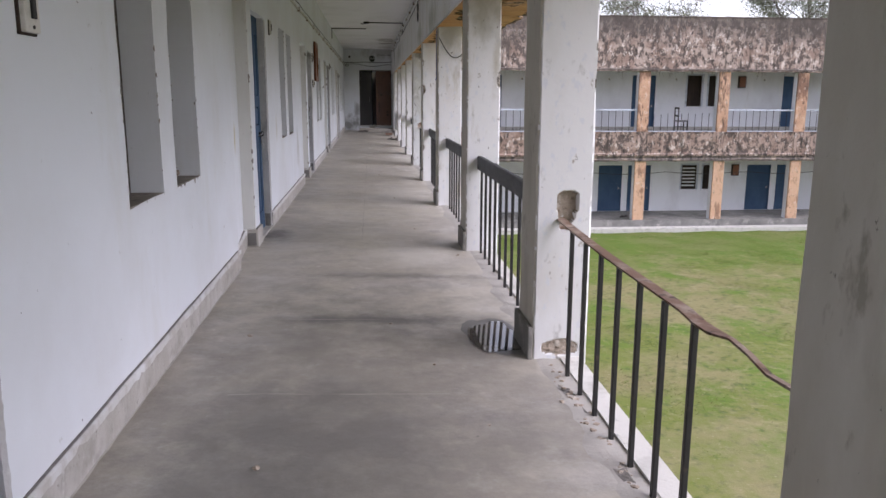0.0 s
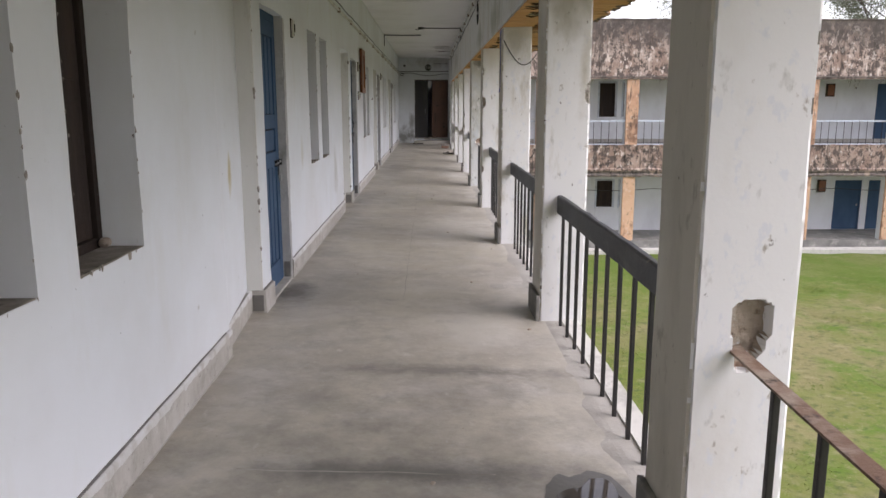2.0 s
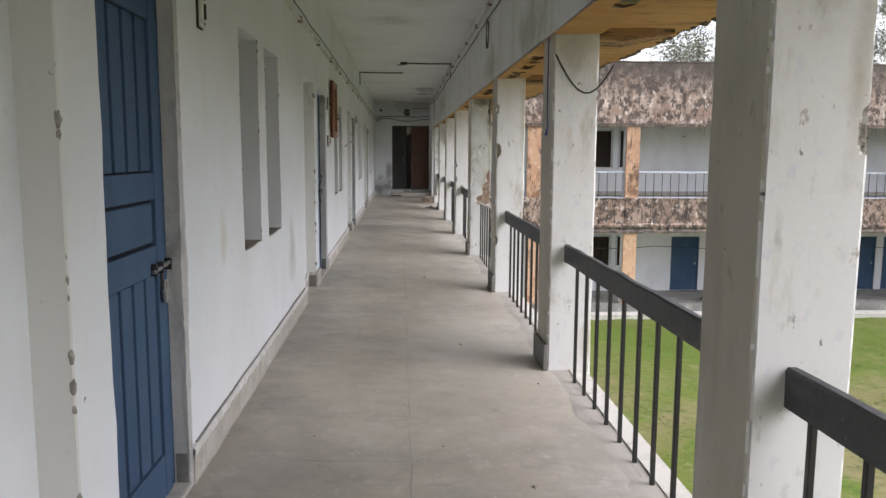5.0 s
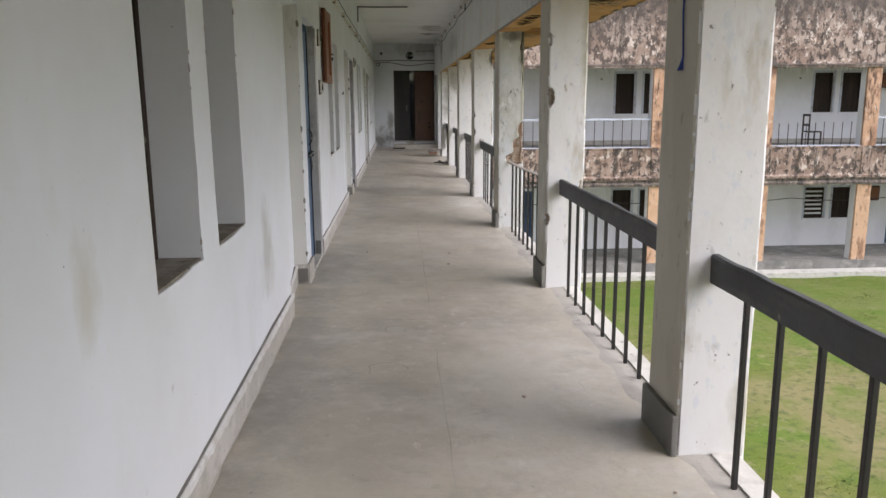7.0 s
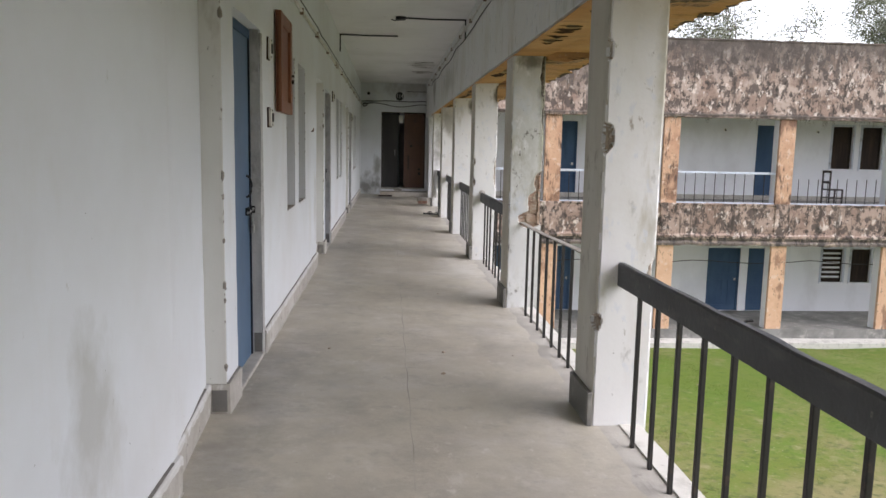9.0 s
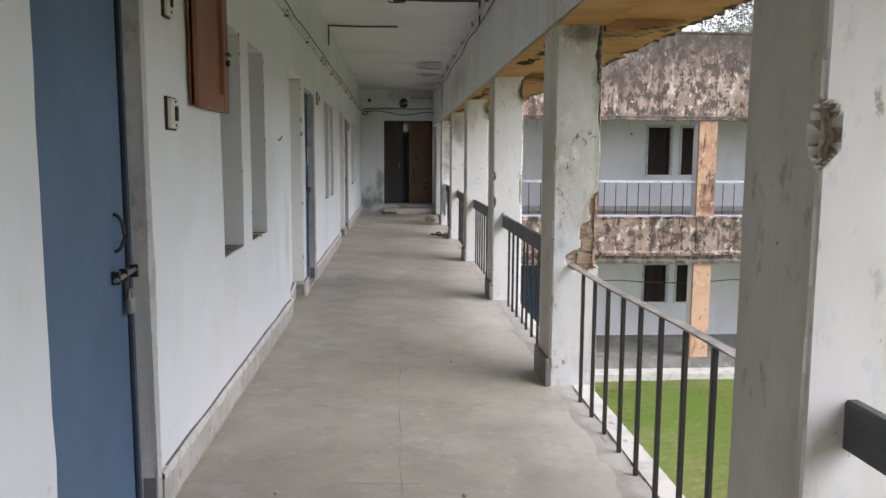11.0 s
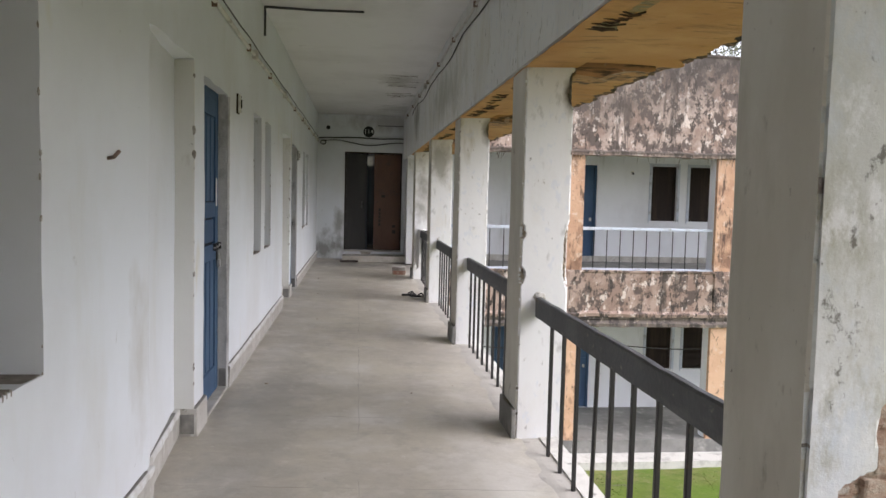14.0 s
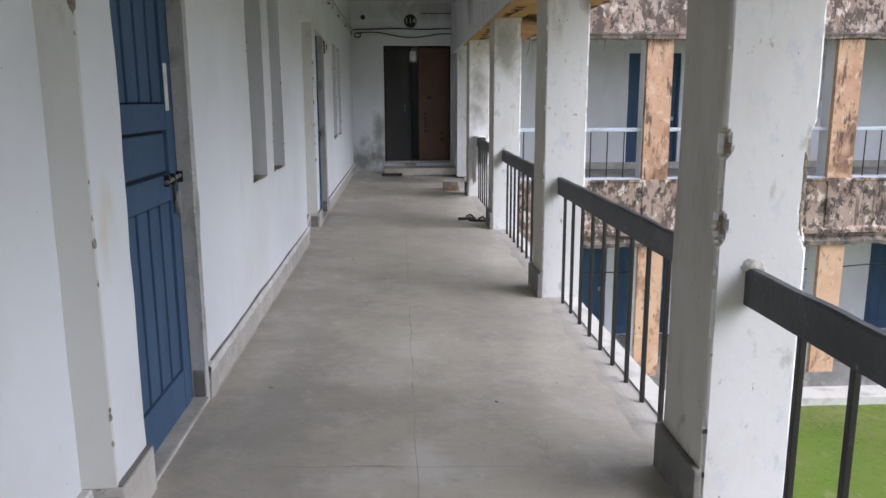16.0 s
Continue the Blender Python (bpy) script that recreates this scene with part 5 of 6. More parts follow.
# rails of the wing's balcony, bay by bay
edges = [WING_X0 + 0.1] + [v for px in w_pillars for v in (px, px + 0.45)]
for k, (a, b) in enumerate(zip(edges[::2], edges[1::2])):
    bare = k == 3
    if bare:
        rail = part("balcony_kerb", box(a + 0.002, b - 0.002, FRONT_Y + 0.05, FRONT_Y + 0.29, 0.055, 0.09), M_WRAIL, wing, "pale kerb with bare upright bars")
    else:
        rail = part("balcony_rail", box(a + 0.002, b - 0.002, FRONT_Y + 0.13, FRONT_Y + 0.21, 0.89, 0.955, 0.01), M_WRAIL, wing, "pale blue painted balcony rail")
        part("kerb", box(a + 0.002, b - 0.002, FRONT_Y + 0.05, FRONT_Y + 0.29, 0.055, 0.09), M_WRAIL, rail)
    n = int((b - a) / 0.27)
    for j in range(1, n):
        x = a + (b - a) * j / n
        lean = 0.03 * noise.noise(Vector((x * 3, 1, 0))) if bare else 0.0
        part("bar", tube([(x, FRONT_Y + 0.17, 0.085), (x + lean, FRONT_Y + 0.17, (0.78 + 0.1 * noise.noise(Vector((x * 5, 4, 0)))) if bare else 0.90)], 0.011, 5), M_METAL, rail)

# small things on the wing
for x, z in ((16.0, 2.1), (16.0, -1.74)):
    mb = empty("meter_box", (x, END_Y, z), label="small brown wooden meter box on a white wall", category="meter box")
    part("body", box(x, x + 0.32, END_Y - 0.12, END_Y - 0.003, z - 0.25, z + 0.25, 0.01), M_WOOD, mb)
    part("lid", box(x + 0.03, x + 0.29, END_Y - 0.135, END_Y - 0.121, z - 0.21, z + 0.21, 0.006), M_SHUTTER, mb)
sag = [(2.0 + 24 * k / 40, FRONT_Y + 0.55, -1.62 - 0.10 * math.sin(math.pi * (k * 24 / 40 % 3.4) / 3.4)) for k in range(41)]
wire = part("cable", tube(sag, 0.012, 6), M_CABLE)
tagged(wire, "thin dark cable strung along the ground floor verandah", "cable")
for x in (6.4, 10.2, 13.2, 17.2):
    hold = empty("lamp_holder", (x, END_Y, 2.2), label="small pale lamp holder on a white wall", category="lamp holder", group="wing lamp holders")
    part("plate", box(x - 0.04, x + 0.04, END_Y - 0.02, END_Y - 0.002, 2.16, 2.24, 0.006), M_PLASTIC, hold)
    part("socket", tube([(x, END_Y - 0.02, 2.2), (x, END_Y - 0.07, 2.17)], 0.02), M_BLACK, hold)


def chair(x, y, z):
    ob = empty("chair", (x, y, z), label="dark painted wooden chair on the upper balcony", category="chair")
    w, d = 0.44, 0.42
    part("seat", box(x, x + w, y, y + d, z + 0.42, z + 0.46, 0.01), M_CHAIR, ob)
    for a in (x, x + w - 0.04):
        part("leg", box(a, a + 0.04, y, y + 0.04, z, z + (1.0 if a == x else 0.42), 0.005), M_CHAIR, ob)
        part("leg", box(a, a + 0.04, y + d - 0.04, y + d, z, z + (1.0 if a == x else 0.42), 0.005), M_CHAIR, ob)
    for zz in (0.62, 0.93):
        part("back_slat", box(x + 0.005, x + 0.035, y + 0.04, y + d - 0.04, z + zz, z + zz + 0.07, 0.005), M_CHAIR, ob)
    for yy in (y + 0.01, y + d - 0.03):
        part("stretcher", box(x + 0.04, x + w - 0.04, yy, yy + 0.02, z + 0.18, z + 0.21), M_CHAIR, ob)


chair(12.62, 31.15, UP)


# ---- trees behind the wing ----
def tree(x, y, height, spread, seed, n_leaf):
    rnd = random.Random(seed)
    ob = empty("tree", (x, y, GROUND), label="tall thin-leaved tree behind the building", category="tree", group="trees behind the wing")
    bm = bmesh.new()
    base = Vector((x, y, GROUND - 0.1))
    trunk = [base + Vector((0.4 * noise.noise(Vector((k, seed, 0))) * k, 0.2 * noise.noise(Vector((k, seed, 5))) * k, height * 0.55 * k / 6)) for k in range(7)]
    add_tube(bm, trunk, [0.17 - 0.022 * k for k in range(7)], 8)
    tips = []
    for k in range(16):
        s = trunk[rnd.randint(3, 6)]
        a = rnd.uniform(0, 2 * math.pi)
        out = spread * rnd.uniform(0.45, 1.0)
        e = Vector((s.x + out * math.cos(a), s.y + out * math.sin(a), GROUND + height * rnd.uniform(0.62, 1.0)))
        mid = s.lerp(e, 0.5) + Vector((0, 0, rnd.uniform(-0.3, 0.7)))
        add_tube(bm, [s, mid, e], [0.04, 0.022, 0.008], 5)
        for q in range(16):
            f = rnd.uniform(0.3, 1.0)
            p = (s.lerp(mid, f * 2) if f < 0.5 else mid.lerp(e, f * 2 - 1))
            t = p + Vector((rnd.gauss(0, 0.8), rnd.gauss(0, 0.8), rnd.gauss(0.1, 0.7)))
            add_tube(bm, [p, t], [0.02, 0.006], 4)
            tips.append((p, t))
    part("trunk", bm, M_BARK, ob)
    vs, fs = [], []
    for k in range(n_leaf):
        p, t = rnd.choice(tips)
        c = p.lerp(t, rnd.uniform(0.3, 1.15)) + Vector((rnd.gauss(0, 0.22), rnd.gauss(0, 0.22), rnd.gauss(0, 0.18)))
        u = Vector((rnd.gauss(0, 1), rnd.gauss(0, 1), rnd.gauss(-0.4, 0.6))).normalized()
        w = u.cross(Vector((rnd.gauss(0, 1), rnd.gauss(0, 1), rnd.gauss(0, 1)))).normalized()
        ln, wd = rnd.uniform(0.08, 0.15), rnd.uniform(0.022, 0.04)
        i0 = len(vs)
        vs += [c, c + u * ln * 0.5 + w * wd, c + u * ln, c + u * ln * 0.5 - w * wd]
        fs.append((i0, i0 + 1, i0 + 2, i0 + 3))
    me = bpy.data.meshes.new("crown")
    me.from_pydata(vs, [], fs)
    me.materials.append(M_LEAF)
    part("crown", me, M_LEAF, ob)


tree(15.2, 42.5, 13.6, 2.8, 3, 18000)
tree(25.6, 43.5, 17.0, 5.6, 8, 42000)
tree(20.5, 52.0, 13.0, 3.4, 14, 8000)

# Added out of view to cut the light from near the horizon.
far_side = part("wall_court", pierced("x", 33.0, 33.4, -16, FRONT_Y + 6, GROUND - 0.2, 4.4, []), M_BAND)
tagged(far_side, "unseen plain weathered wall added across the courtyard to block low sky light", "wall", kind="structure")


# ---- end of the corridor ----
def end_double_door():
    x0, x1, z0, z1 = end_door[0], end_door[1], 0.22, 2.5
    y = END_Y + 0.05
    ob = empty("door_6", (x0, y, z0), label="tall double door, black left leaf and rust-brown right leaf ajar", category="door", kind="structure")
    for a, b in ((x0 + 0.001, x0 + 0.03), (x1 - 0.03, x1 - 0.001)):
        part("jamb", box(a, b, y - 0.03, y + 0.06, z0, z1 - 0.001, 0.004), M_WOOD, ob)
    part("head", box(x0 + 0.03, x1 - 0.03, y - 0.03, y + 0.06, z1 - 0.03, z1 - 0.001, 0.004), M_WOOD, ob)
    la, lb = x0 + 0.032, 0.03
    leaf = part("left_leaf", box(la, lb, y - 0.018, y + 0.012, z0 + 0.01, z1 - 0.035, 0.005), M_ENDL, ob, "black painted flush leaf")
    part("edge", box(lb - 0.03, lb + 0.012, y - 0.024, y - 0.0185, z0 + 0.01, z1 - 0.035, 0.002), M_DARKGAP, leaf)
    part("handle", tube([(lb - 0.12, y - 0.02, 1.22), (lb - 0.12, y - 0.055, 1.25), (lb - 0.12, y - 0.055, 1.33), (lb - 0.12, y - 0.02, 1.36)], 0.008), M_STEEL, leaf, "worn steel pull handle")
    right = part("right_leaf", box(0.185, x1 - 0.032, y + 0.0, y + 0.028, z0 + 0.01, z1 - 0.035, 0.005), M_ENDR, ob, "scuffed rust-brown leaf with faded stencilling")
    for k in range(5):
        part("stencil_bar", box(0.30, 0.345, y - 0.003, y - 0.0005, 0.80 + 0.085 * k, 0.86 + 0.085 * k), M_INK, right)
    for a, b, c, d in ((0.36, 0.44, 1.46, 1.52), (0.62, 0.70, 0.62, 0.70), (0.62, 0.69, 0.76, 0.82)):
        part("stencil_bar", box(a, b, y - 0.003, y - 0.0005, c, d), M_INK, right)
    part("knob", tube([(0.26, y, 1.35), (0.26, y - 0.03, 1.35)], 0.014), M_METAL, right)
    part("notice", box(0.02, 0.15, y - 0.029, y - 0.026, 2.19, 2.40), M_WHITE, ob, "small white paper notice")
    part("sill", box(x0, x1, y - 0.10, y + 0.08, 0.19, 0.224, 0.006), M_BASE, ob)


end_double_door()
room = part("wall_end_room", pierced("y", END_Y + 2.2, END_Y + 2.4, WALL_X - 0.4, 1.9, -0.4, CEIL + 0.03, []), M_WALL)
tagged(room, "dim plaster wall behind the end door", "wall", kind="structure")
for a, b in ((WALL_X - 0.5, WALL_X - 0.35), (1.31, 1.46)):
    side = part("wall_end_side", box(a, b, END_Y + 0.30, END_Y + 2.2, -0.4, CEIL + 0.03), M_WALL)
    tagged(side, "dim plaster side wall behind the end door", "wall", kind="structure")
deep = part("floor_end_room", box(WALL_X - 0.3, 1.3, END_Y + 0.001, END_Y + 2.2, -0.4, 0.2), M_FLOOR)
tagged(deep, "dark cement floor behind the end door", "floor", kind="structure")
step = part("step", box(-0.52, 0.97, END_Y - 0.62, END_Y - 0.003, -0.01, 0.13, 0.015), M_FLOOR)
tagged(step, "low worn cement step under the end door", "step", kind="structure")
seam = part("trim_end", box(0.90, 1.16, END_Y - 0.9, END_Y - 0.02, -0.01, CEIL), M_PILLAR)
tagged(seam, "whitewashed corner pier beside the end door", "pier", kind="structure")

sign = empty("number_sign", (0.04, END_Y, 2.97), label="round black number sign with white numerals", category="sign")
part("disc", tube([(0.04, END_Y - 0.02, 2.97), (0.04, END_Y + 0.008, 2.97)], 0.125, 28), M_BLACK, sign)
text_mesh("numerals", "114", 0.15, M_WHITE, Matrix.Translation((0.04, END_Y - 0.023, 2.97)) @ Euler((radians(90), 0, 0)).to_matrix().to_4x4(), sign)
knob = part("wall_fitting", tube([(-0.89, END_Y + 0.01, 3.04), (-0.89, END_Y - 0.04, 3.04)], 0.045, 14), M_BLACK)
tagged(knob, "small black round fitting on the end wall", "fitting")


def cable(points, radius, label, mat=M_CABLE):
    return tagged(part("cable", tube(points, radius, 6), mat), label, "cable")


cable([(-1.10, END_Y - 0.012, 2.80)] + [(-1.10 + 2.1 * k / 12, END_Y - 0.014, 2.82 - 0.008 * math.sin(k)) for k in range(1, 13)], 0.013, "dark cable run along the end wall")
cable([(-1.0 + 1.95 * k / 20, END_Y - 0.018, 2.72 + 0.045 * math.sin(k * 0.42 + 0.3) - 0.002 * k) for k in range(21)], 0.011, "loose dark cable sagging along the end wall")
cable([(0.25 + 0.68 * k / 6, END_Y - 0.012, 3.115) for k in range(7)], 0.009, "short dark cable high on the end wall")
ring = [(-1.0 + 0.06 * math.cos(a), END_Y - 0.03, 2.70 + 0.045 * math.sin(a)) for a in [2 * math.pi * k / 14 for k in range(15)]]
cable(ring, 0.014, "coil of black cable hanging on the end wall")


def loose_brick(x, y, z, turn, mat, name="brick"):
    bm = box(-0.125, 0.125, -0.06, 0.06, 0, 0.075, 0.008)
    for v in bm.verts:
        v.co += Vector((noise.noise(v.co * 30 + Vector((x * 9, 0, z))), noise.noise(v.co * 27 + Vector((4, z, 0))), 0)) * 0.006
    ob = part(name, bm, mat)
    ob.matrix_world = pose(x, y, z, 0, 0, turn)
    return ob


for k, (x, y, z, t) in enumerate(((0.64, 30.02, -0.028, 2), (0.63, 30.03, 0.048, -3), (0.65, 30.16, -0.028, 4), (0.64, 30.16, 0.048, 0))):
    tagged(loose_brick(x, y, z, t, M_CONCRETE_LUMP if k % 2 else M_REDBRICK), "loose dusty brick stacked on the floor", "brick", "stacked bricks")
plank = part("plank", box(-0.56, -0.16, 32.16, 32.34, 0.006, 0.042, 0.006), M_WOOD)
tagged(plank, "short dark plank lying before the step", "plank")


def shoe(x, y, turn):
    """A black rubber sandal: sole with a waist, and a strap over it."""
    bm = bmesh.new()
    top, low = [], []
    for k in range(20):
        a = 2 * math.pi * k / 20
        px, py = 0.125 * math.cos(a), (0.042 + 0.008 * math.cos(a)) * math.sin(a) * (1 - 0.22 * math.exp(-((math.cos(a) + 0.15) ** 2) * 18))
        low.append(bm.verts.new((px, py, 0)))
        top.append(bm.verts.new((px * 0.98, py * 0.98, 0.022 + 0.012 * max(0, -math.cos(a)))))
    bm.faces.new(top)
    bm.faces.new(low[::-1])
    for k in range(20):
        bm.faces.new((low[k], low[(k + 1) % 20], top[(k + 1) % 20], top[k]))
    ob = empty("sandal", (x, y, 0.004), label="worn black rubber sandal lying on the floor", category="sandal", group="sandals")
    m = pose(x, y, 0.004, 0, 0, turn)
    bm.transform(m)
    part("sole", bm, M_RUBBER, ob)
    for s in (-1, 1):
        st = tube([m @ Vector(p) for p in ((0.09, 0.0, 0.025), (0.05, s * 0.022, 0.06), (0.0, s * 0.042, 0.03))], 0.010, 6)
        part("strap", st, M_RUBBER, ob)
    return ob


shoe(0.63, 26.85, 20).location.z = fall(0.63) + 0.003
shoe(0.76, 26.72, -12).location.z = fall(0.76) + 0.003


def hung_cloth():
    bm = bmesh.new()
    rows = []
    prof = [(1.075, 0.45), (1.075, 0.70), (1.07, 0.90), (1.0, 0.905), (0.935, 0.90), (0.93, 0.65), (0.925, 0.40), (0.93, 0.22)]
    for j, (x, z) in enumerate(prof):
        rows.append([bm.verts.new((x + 0.012 * math.sin(i * 1.9 + j * 0.3) * (z < 0.85) - 0.012 * (z < 0.85) * (x < 1), 28.72 + 0.55 * i / 10, z + (0.05 * math.sin(i * 0.9) if j in (0, 7) else 0))) for i in range(11)])
    for a, b in zip(rows, rows[1:]):
        for i in range(10):
            bm.faces.new((a[i], a[i + 1], b[i + 1], b[i]))
    bmesh.ops.recalc_face_normals(bm, faces=bm.faces)
    bmesh.ops.solidify(bm, geom=bm.faces[:], thickness=0.004)
    return bm


tagged(part("cloth", hung_cloth(), M_CLOTH, smooth=True), "white cotton cloth hung over the railing", "cloth")


# ---- wiring and fittings ----
def conduit(x, z, y0, y1, radius, mat, label, boxes):
    ob = empty("conduit", (x, y0, z), label=label, category="conduit")
    n = int((y1 - y0) / 0.6)
    pts = [(x + 0.004 * math.sin(k * 1.7), y0 + (y1 - y0) * k / n, z + 0.02 * noise.noise(Vector((k * 0.35, x, 0)))) for k in range(n + 1)]
    part("pipe", tube(pts, radius, 8), mat, ob)
    for y in boxes:
        part("junction_box", tube([(x - 0.025 if x < 0 else x + 0.02, y, z), (x + 0.03 if x < 0 else x - 0.03, y, z)], 0.042, 12), mat, ob)
    y = y0 + 0.4
    while y < y1:
        part("clip", box(x - 0.022, x + 0.016, y - 0.012, y + 0.012, z - radius - 0.016, z + radius + 0.014, 0.003), M_RUST, ob)
        y += 1.55
    return ob


conduit(WALL_X + 0.018, 2.735, BACK_Y + 0.1, END_Y - 0.05, 0.016, M_PVC, "aged white wiring conduit clipped along the corridor wall", (4.6, 10.7, 16.6, 22.3, 25.0, 28.6))
conduit(0.828, 3.20, BACK_Y + 0.1, END_Y - 1.0, 0.011, M_PVC, "thin aged conduit clipped along the beam under the ceiling", (8.9, 14.4, 21.1, 27.0))
cable([(0.835 - 0.01 * math.sin(k), 1.0 + 29.0 * k / 60, 3.08 + 0.05 * noise.noise(Vector((k * 0.5, 3, 0))) + 0.02 * math.sin(k * 0.9)) for k in range(61)], 0.007, "slack dark cable run along the beam")
cable([(WALL_X + 0.03, 2.0 + 30.6 * k / 60, 2.80 + 0.03 * noise.noise(Vector((k * 0.6, 8, 0)))) for k in range(61)], 0.006, "thin dark cable run above the wall conduit")
cable([(0.825, 14.45 - 0.12 * math.cos(a), 2.93 + 0.17 * math.sin(a) - 0.02) for a in [2 * math.pi * k / 18 + 1.5 for k in range(17)]], 0.008, "loop of slack black cable hanging from the beam")
cable([(0.87 + 0.40 * k / 10, 10.643 - 0.001 * k, 2.19 - 0.26 * math.sin(math.pi * k / 11)) for k in range(11)], 0.006, "slack black wire drooping across a pillar")


def ceiling_pipe(y, xa, xb, wall_side):
    ob = empty("ceiling_pipe", (xa, y, CEIL), label="thin dark wiring pipe under the ceiling, bent down a side", category="pipe", group="ceiling wiring pipes")
    part("run", tube([(xa, y, CEIL - 0.02), ((xa + xb) / 2, y + 0.01, CEIL - 0.026), (xb, y, CEIL - 0.022)], 0.013, 7), M_CABLE, ob)
    part("drop", tube([(wall_side, y, CEIL - 0.012), (wall_side, y, CEIL - 0.30)], 0.011, 7), M_CABLE, ob)
    return ob


ceiling_pipe(23.0, WALL_X + 0.02, -0.14, WALL_X + 0.02)
ceiling_pipe(21.15, -0.10, 0.83, 0.828)
rose = empty("ceiling_rose", (-0.09, 21.2, CEIL), label="small dark ceiling rose with dangling wire ends", category="ceiling rose")
part("plate", tube([(-0.12, 21.2, CEIL + 0.01), (-0.12, 21.2, CEIL - 0.04)], 0.075, 16), M_BLACK, rose)
part("wire_end", tube([(-0.12, 21.2, CEIL - 0.04), (-0.20, 21.1, CEIL - 0.07), (-0.26, 21.12, CEIL - 0.05)], 0.008, 6), M_CABLE, rose)


def switch_plate(y, z, w, h, name="switch_box", label="cream plastic switch box with a dark rocker"):
    ob = empty(name, (WALL_X, y, z), label=label, category="switch")
    part("plate", box(WALL_X - 0.006, WALL_X + 0.028, y - w / 2, y + w / 2, z - h / 2, z + h / 2, 0.006), M_PLASTIC, ob)
    part("rim", box(WALL_X - 0.006, WALL_X + 0.012, y - w / 2 - 0.008, y + w / 2 + 0.008, z - h / 2 - 0.008, z + h / 2 + 0.008, 0.003), M_WOOD, ob)
    part("rocker", box(WALL_X + 0.028, WALL_X + 0.038, y - w * 0.13, y + w * 0.13, z - h * 0.25, z + h * 0.25, 0.004), M_BLACK, ob)
    for s in (-1, 1):
        part("screw", tube([(WALL_X + 0.026, y, z + s * h * 0.4), (WALL_X + 0.032, y, z + s * h * 0.4)], 0.006, 8), M_METAL, ob)
    return ob


switch_plate(3.04, 1.71, 0.11, 0.17)
switch_plate(15.325, 1.665, 0.115, 0.125)
for y, z in ((9.09, 2.16), (15.31, 2.14), (21.45, 2.2), (27.4, 2.1)):
    switch_plate(y, z, 0.07, 0.14, "lamp_bracket", "small grimy lamp bracket on the corridor wall")

leaf = empty("shutter_leaf", (WALL_X, 15.62, 1.72), label="red-brown varnished wooden shutter leaf folded against the wall", category="shutter")
ya, yb, za, zb, xs = 15.62, 16.27, 1.72, 2.46, WALL_X + 0.012
part("board", box(xs, xs + 0.02, ya, yb, za, zb), M_SHUTTER, leaf)
for a, b in ((ya, ya + 0.11), (yb - 0.11, yb)):
    part("stile", box(xs + 0.004, xs + 0.042, a, b, za, zb, 0.005), M_SHUTTER, leaf)
for a, b in ((za, za + 0.09), (zb - 0.09, zb)):
    part("rail", box(xs + 0.004, xs + 0.040, ya + 0.111, yb - 0.111, a, b, 0.005), M_SHUTTER, leaf)
part("catch", tube([(xs + 0.04, yb - 0.07, 2.03), (xs + 0.055, yb - 0.06, 2.035), (xs + 0.055, yb - 0.015, 2.03)], 0.008), M_METAL, leaf, "black iron catch")
part("catch_knob", tube([(xs + 0.04, yb - 0.05, 1.985), (xs + 0.06, yb - 0.05, 1.985)], 0.017, 12), M_METAL, leaf)

cord = empty("cord", (0.85, 10.8, 1.65), label="blue nylon cord with a frayed end hanging on a pillar", category="cord")
part("string", tube([(0.853, 10.81, 2.33), (0.85, 10.80, 2.1), (0.853, 10.82, 1.88), (0.851, 10.79, 1.70)], 0.004, 6), M_BLUECORD, cord)
for k in range(6):
    part("frayed_end", tube([(0.851, 10.79, 1.70), (0.846 - 0.004 * (k % 3), 10.775 + 0.007 * k, 1.645)], 0.003, 5), M_BLUECORD, cord)
for y, z in ((18.31, 1.62),):
    hook = part("wall_hook", tube([(WALL_X - 0.01, y, z), (WALL_X + 0.02, y + 0.025, z + 0.008), (WALL_X + 0.02, y + 0.09, z + 0.034)], 0.008, 6), M_RUST)
    tagged(hook, "bent rusty nail hook in the white wall", "hook")


# ---- marks on the floor ----
def floor_z(x, y):
    return 0.004 * noise.noise(Vector((x, y, 3.1)) * 0.9) + fall(x)


def floor_line(points, width, mat, label, name="floor_joint"):
    bm = bmesh.new()
    prev = None
    for k, (x, y) in enumerate(points):
        x2, y2 = points[min(k + 1, len(points) - 1)]
        x1, y1 = points[max(k - 1, 0)]
        d = Vector((x2 - x1, y2 - y1)).normalized()
        nrm = Vector((-d.y, d.x)) * width * (0.5 + 0.35 * noise.noise(Vector((x * 9, y * 9, 0))))
        a = [bm.verts.new((x + s * nrm.x, y + s * nrm.y, floor_z(x, y) + 0.0022)) for s in (-1, 1)]
        if prev:
            bm.faces.new((prev[0], a[0], a[1], prev[1]))
        prev = a
    bmesh.ops.recalc_face_normals(bm, faces=bm.faces)
    for f in bm.faces:
        if f.normal.z < 0:
            f.normal_flip()
    return tagged(part(name, bm, mat), label, "floor joint", kind="structure")


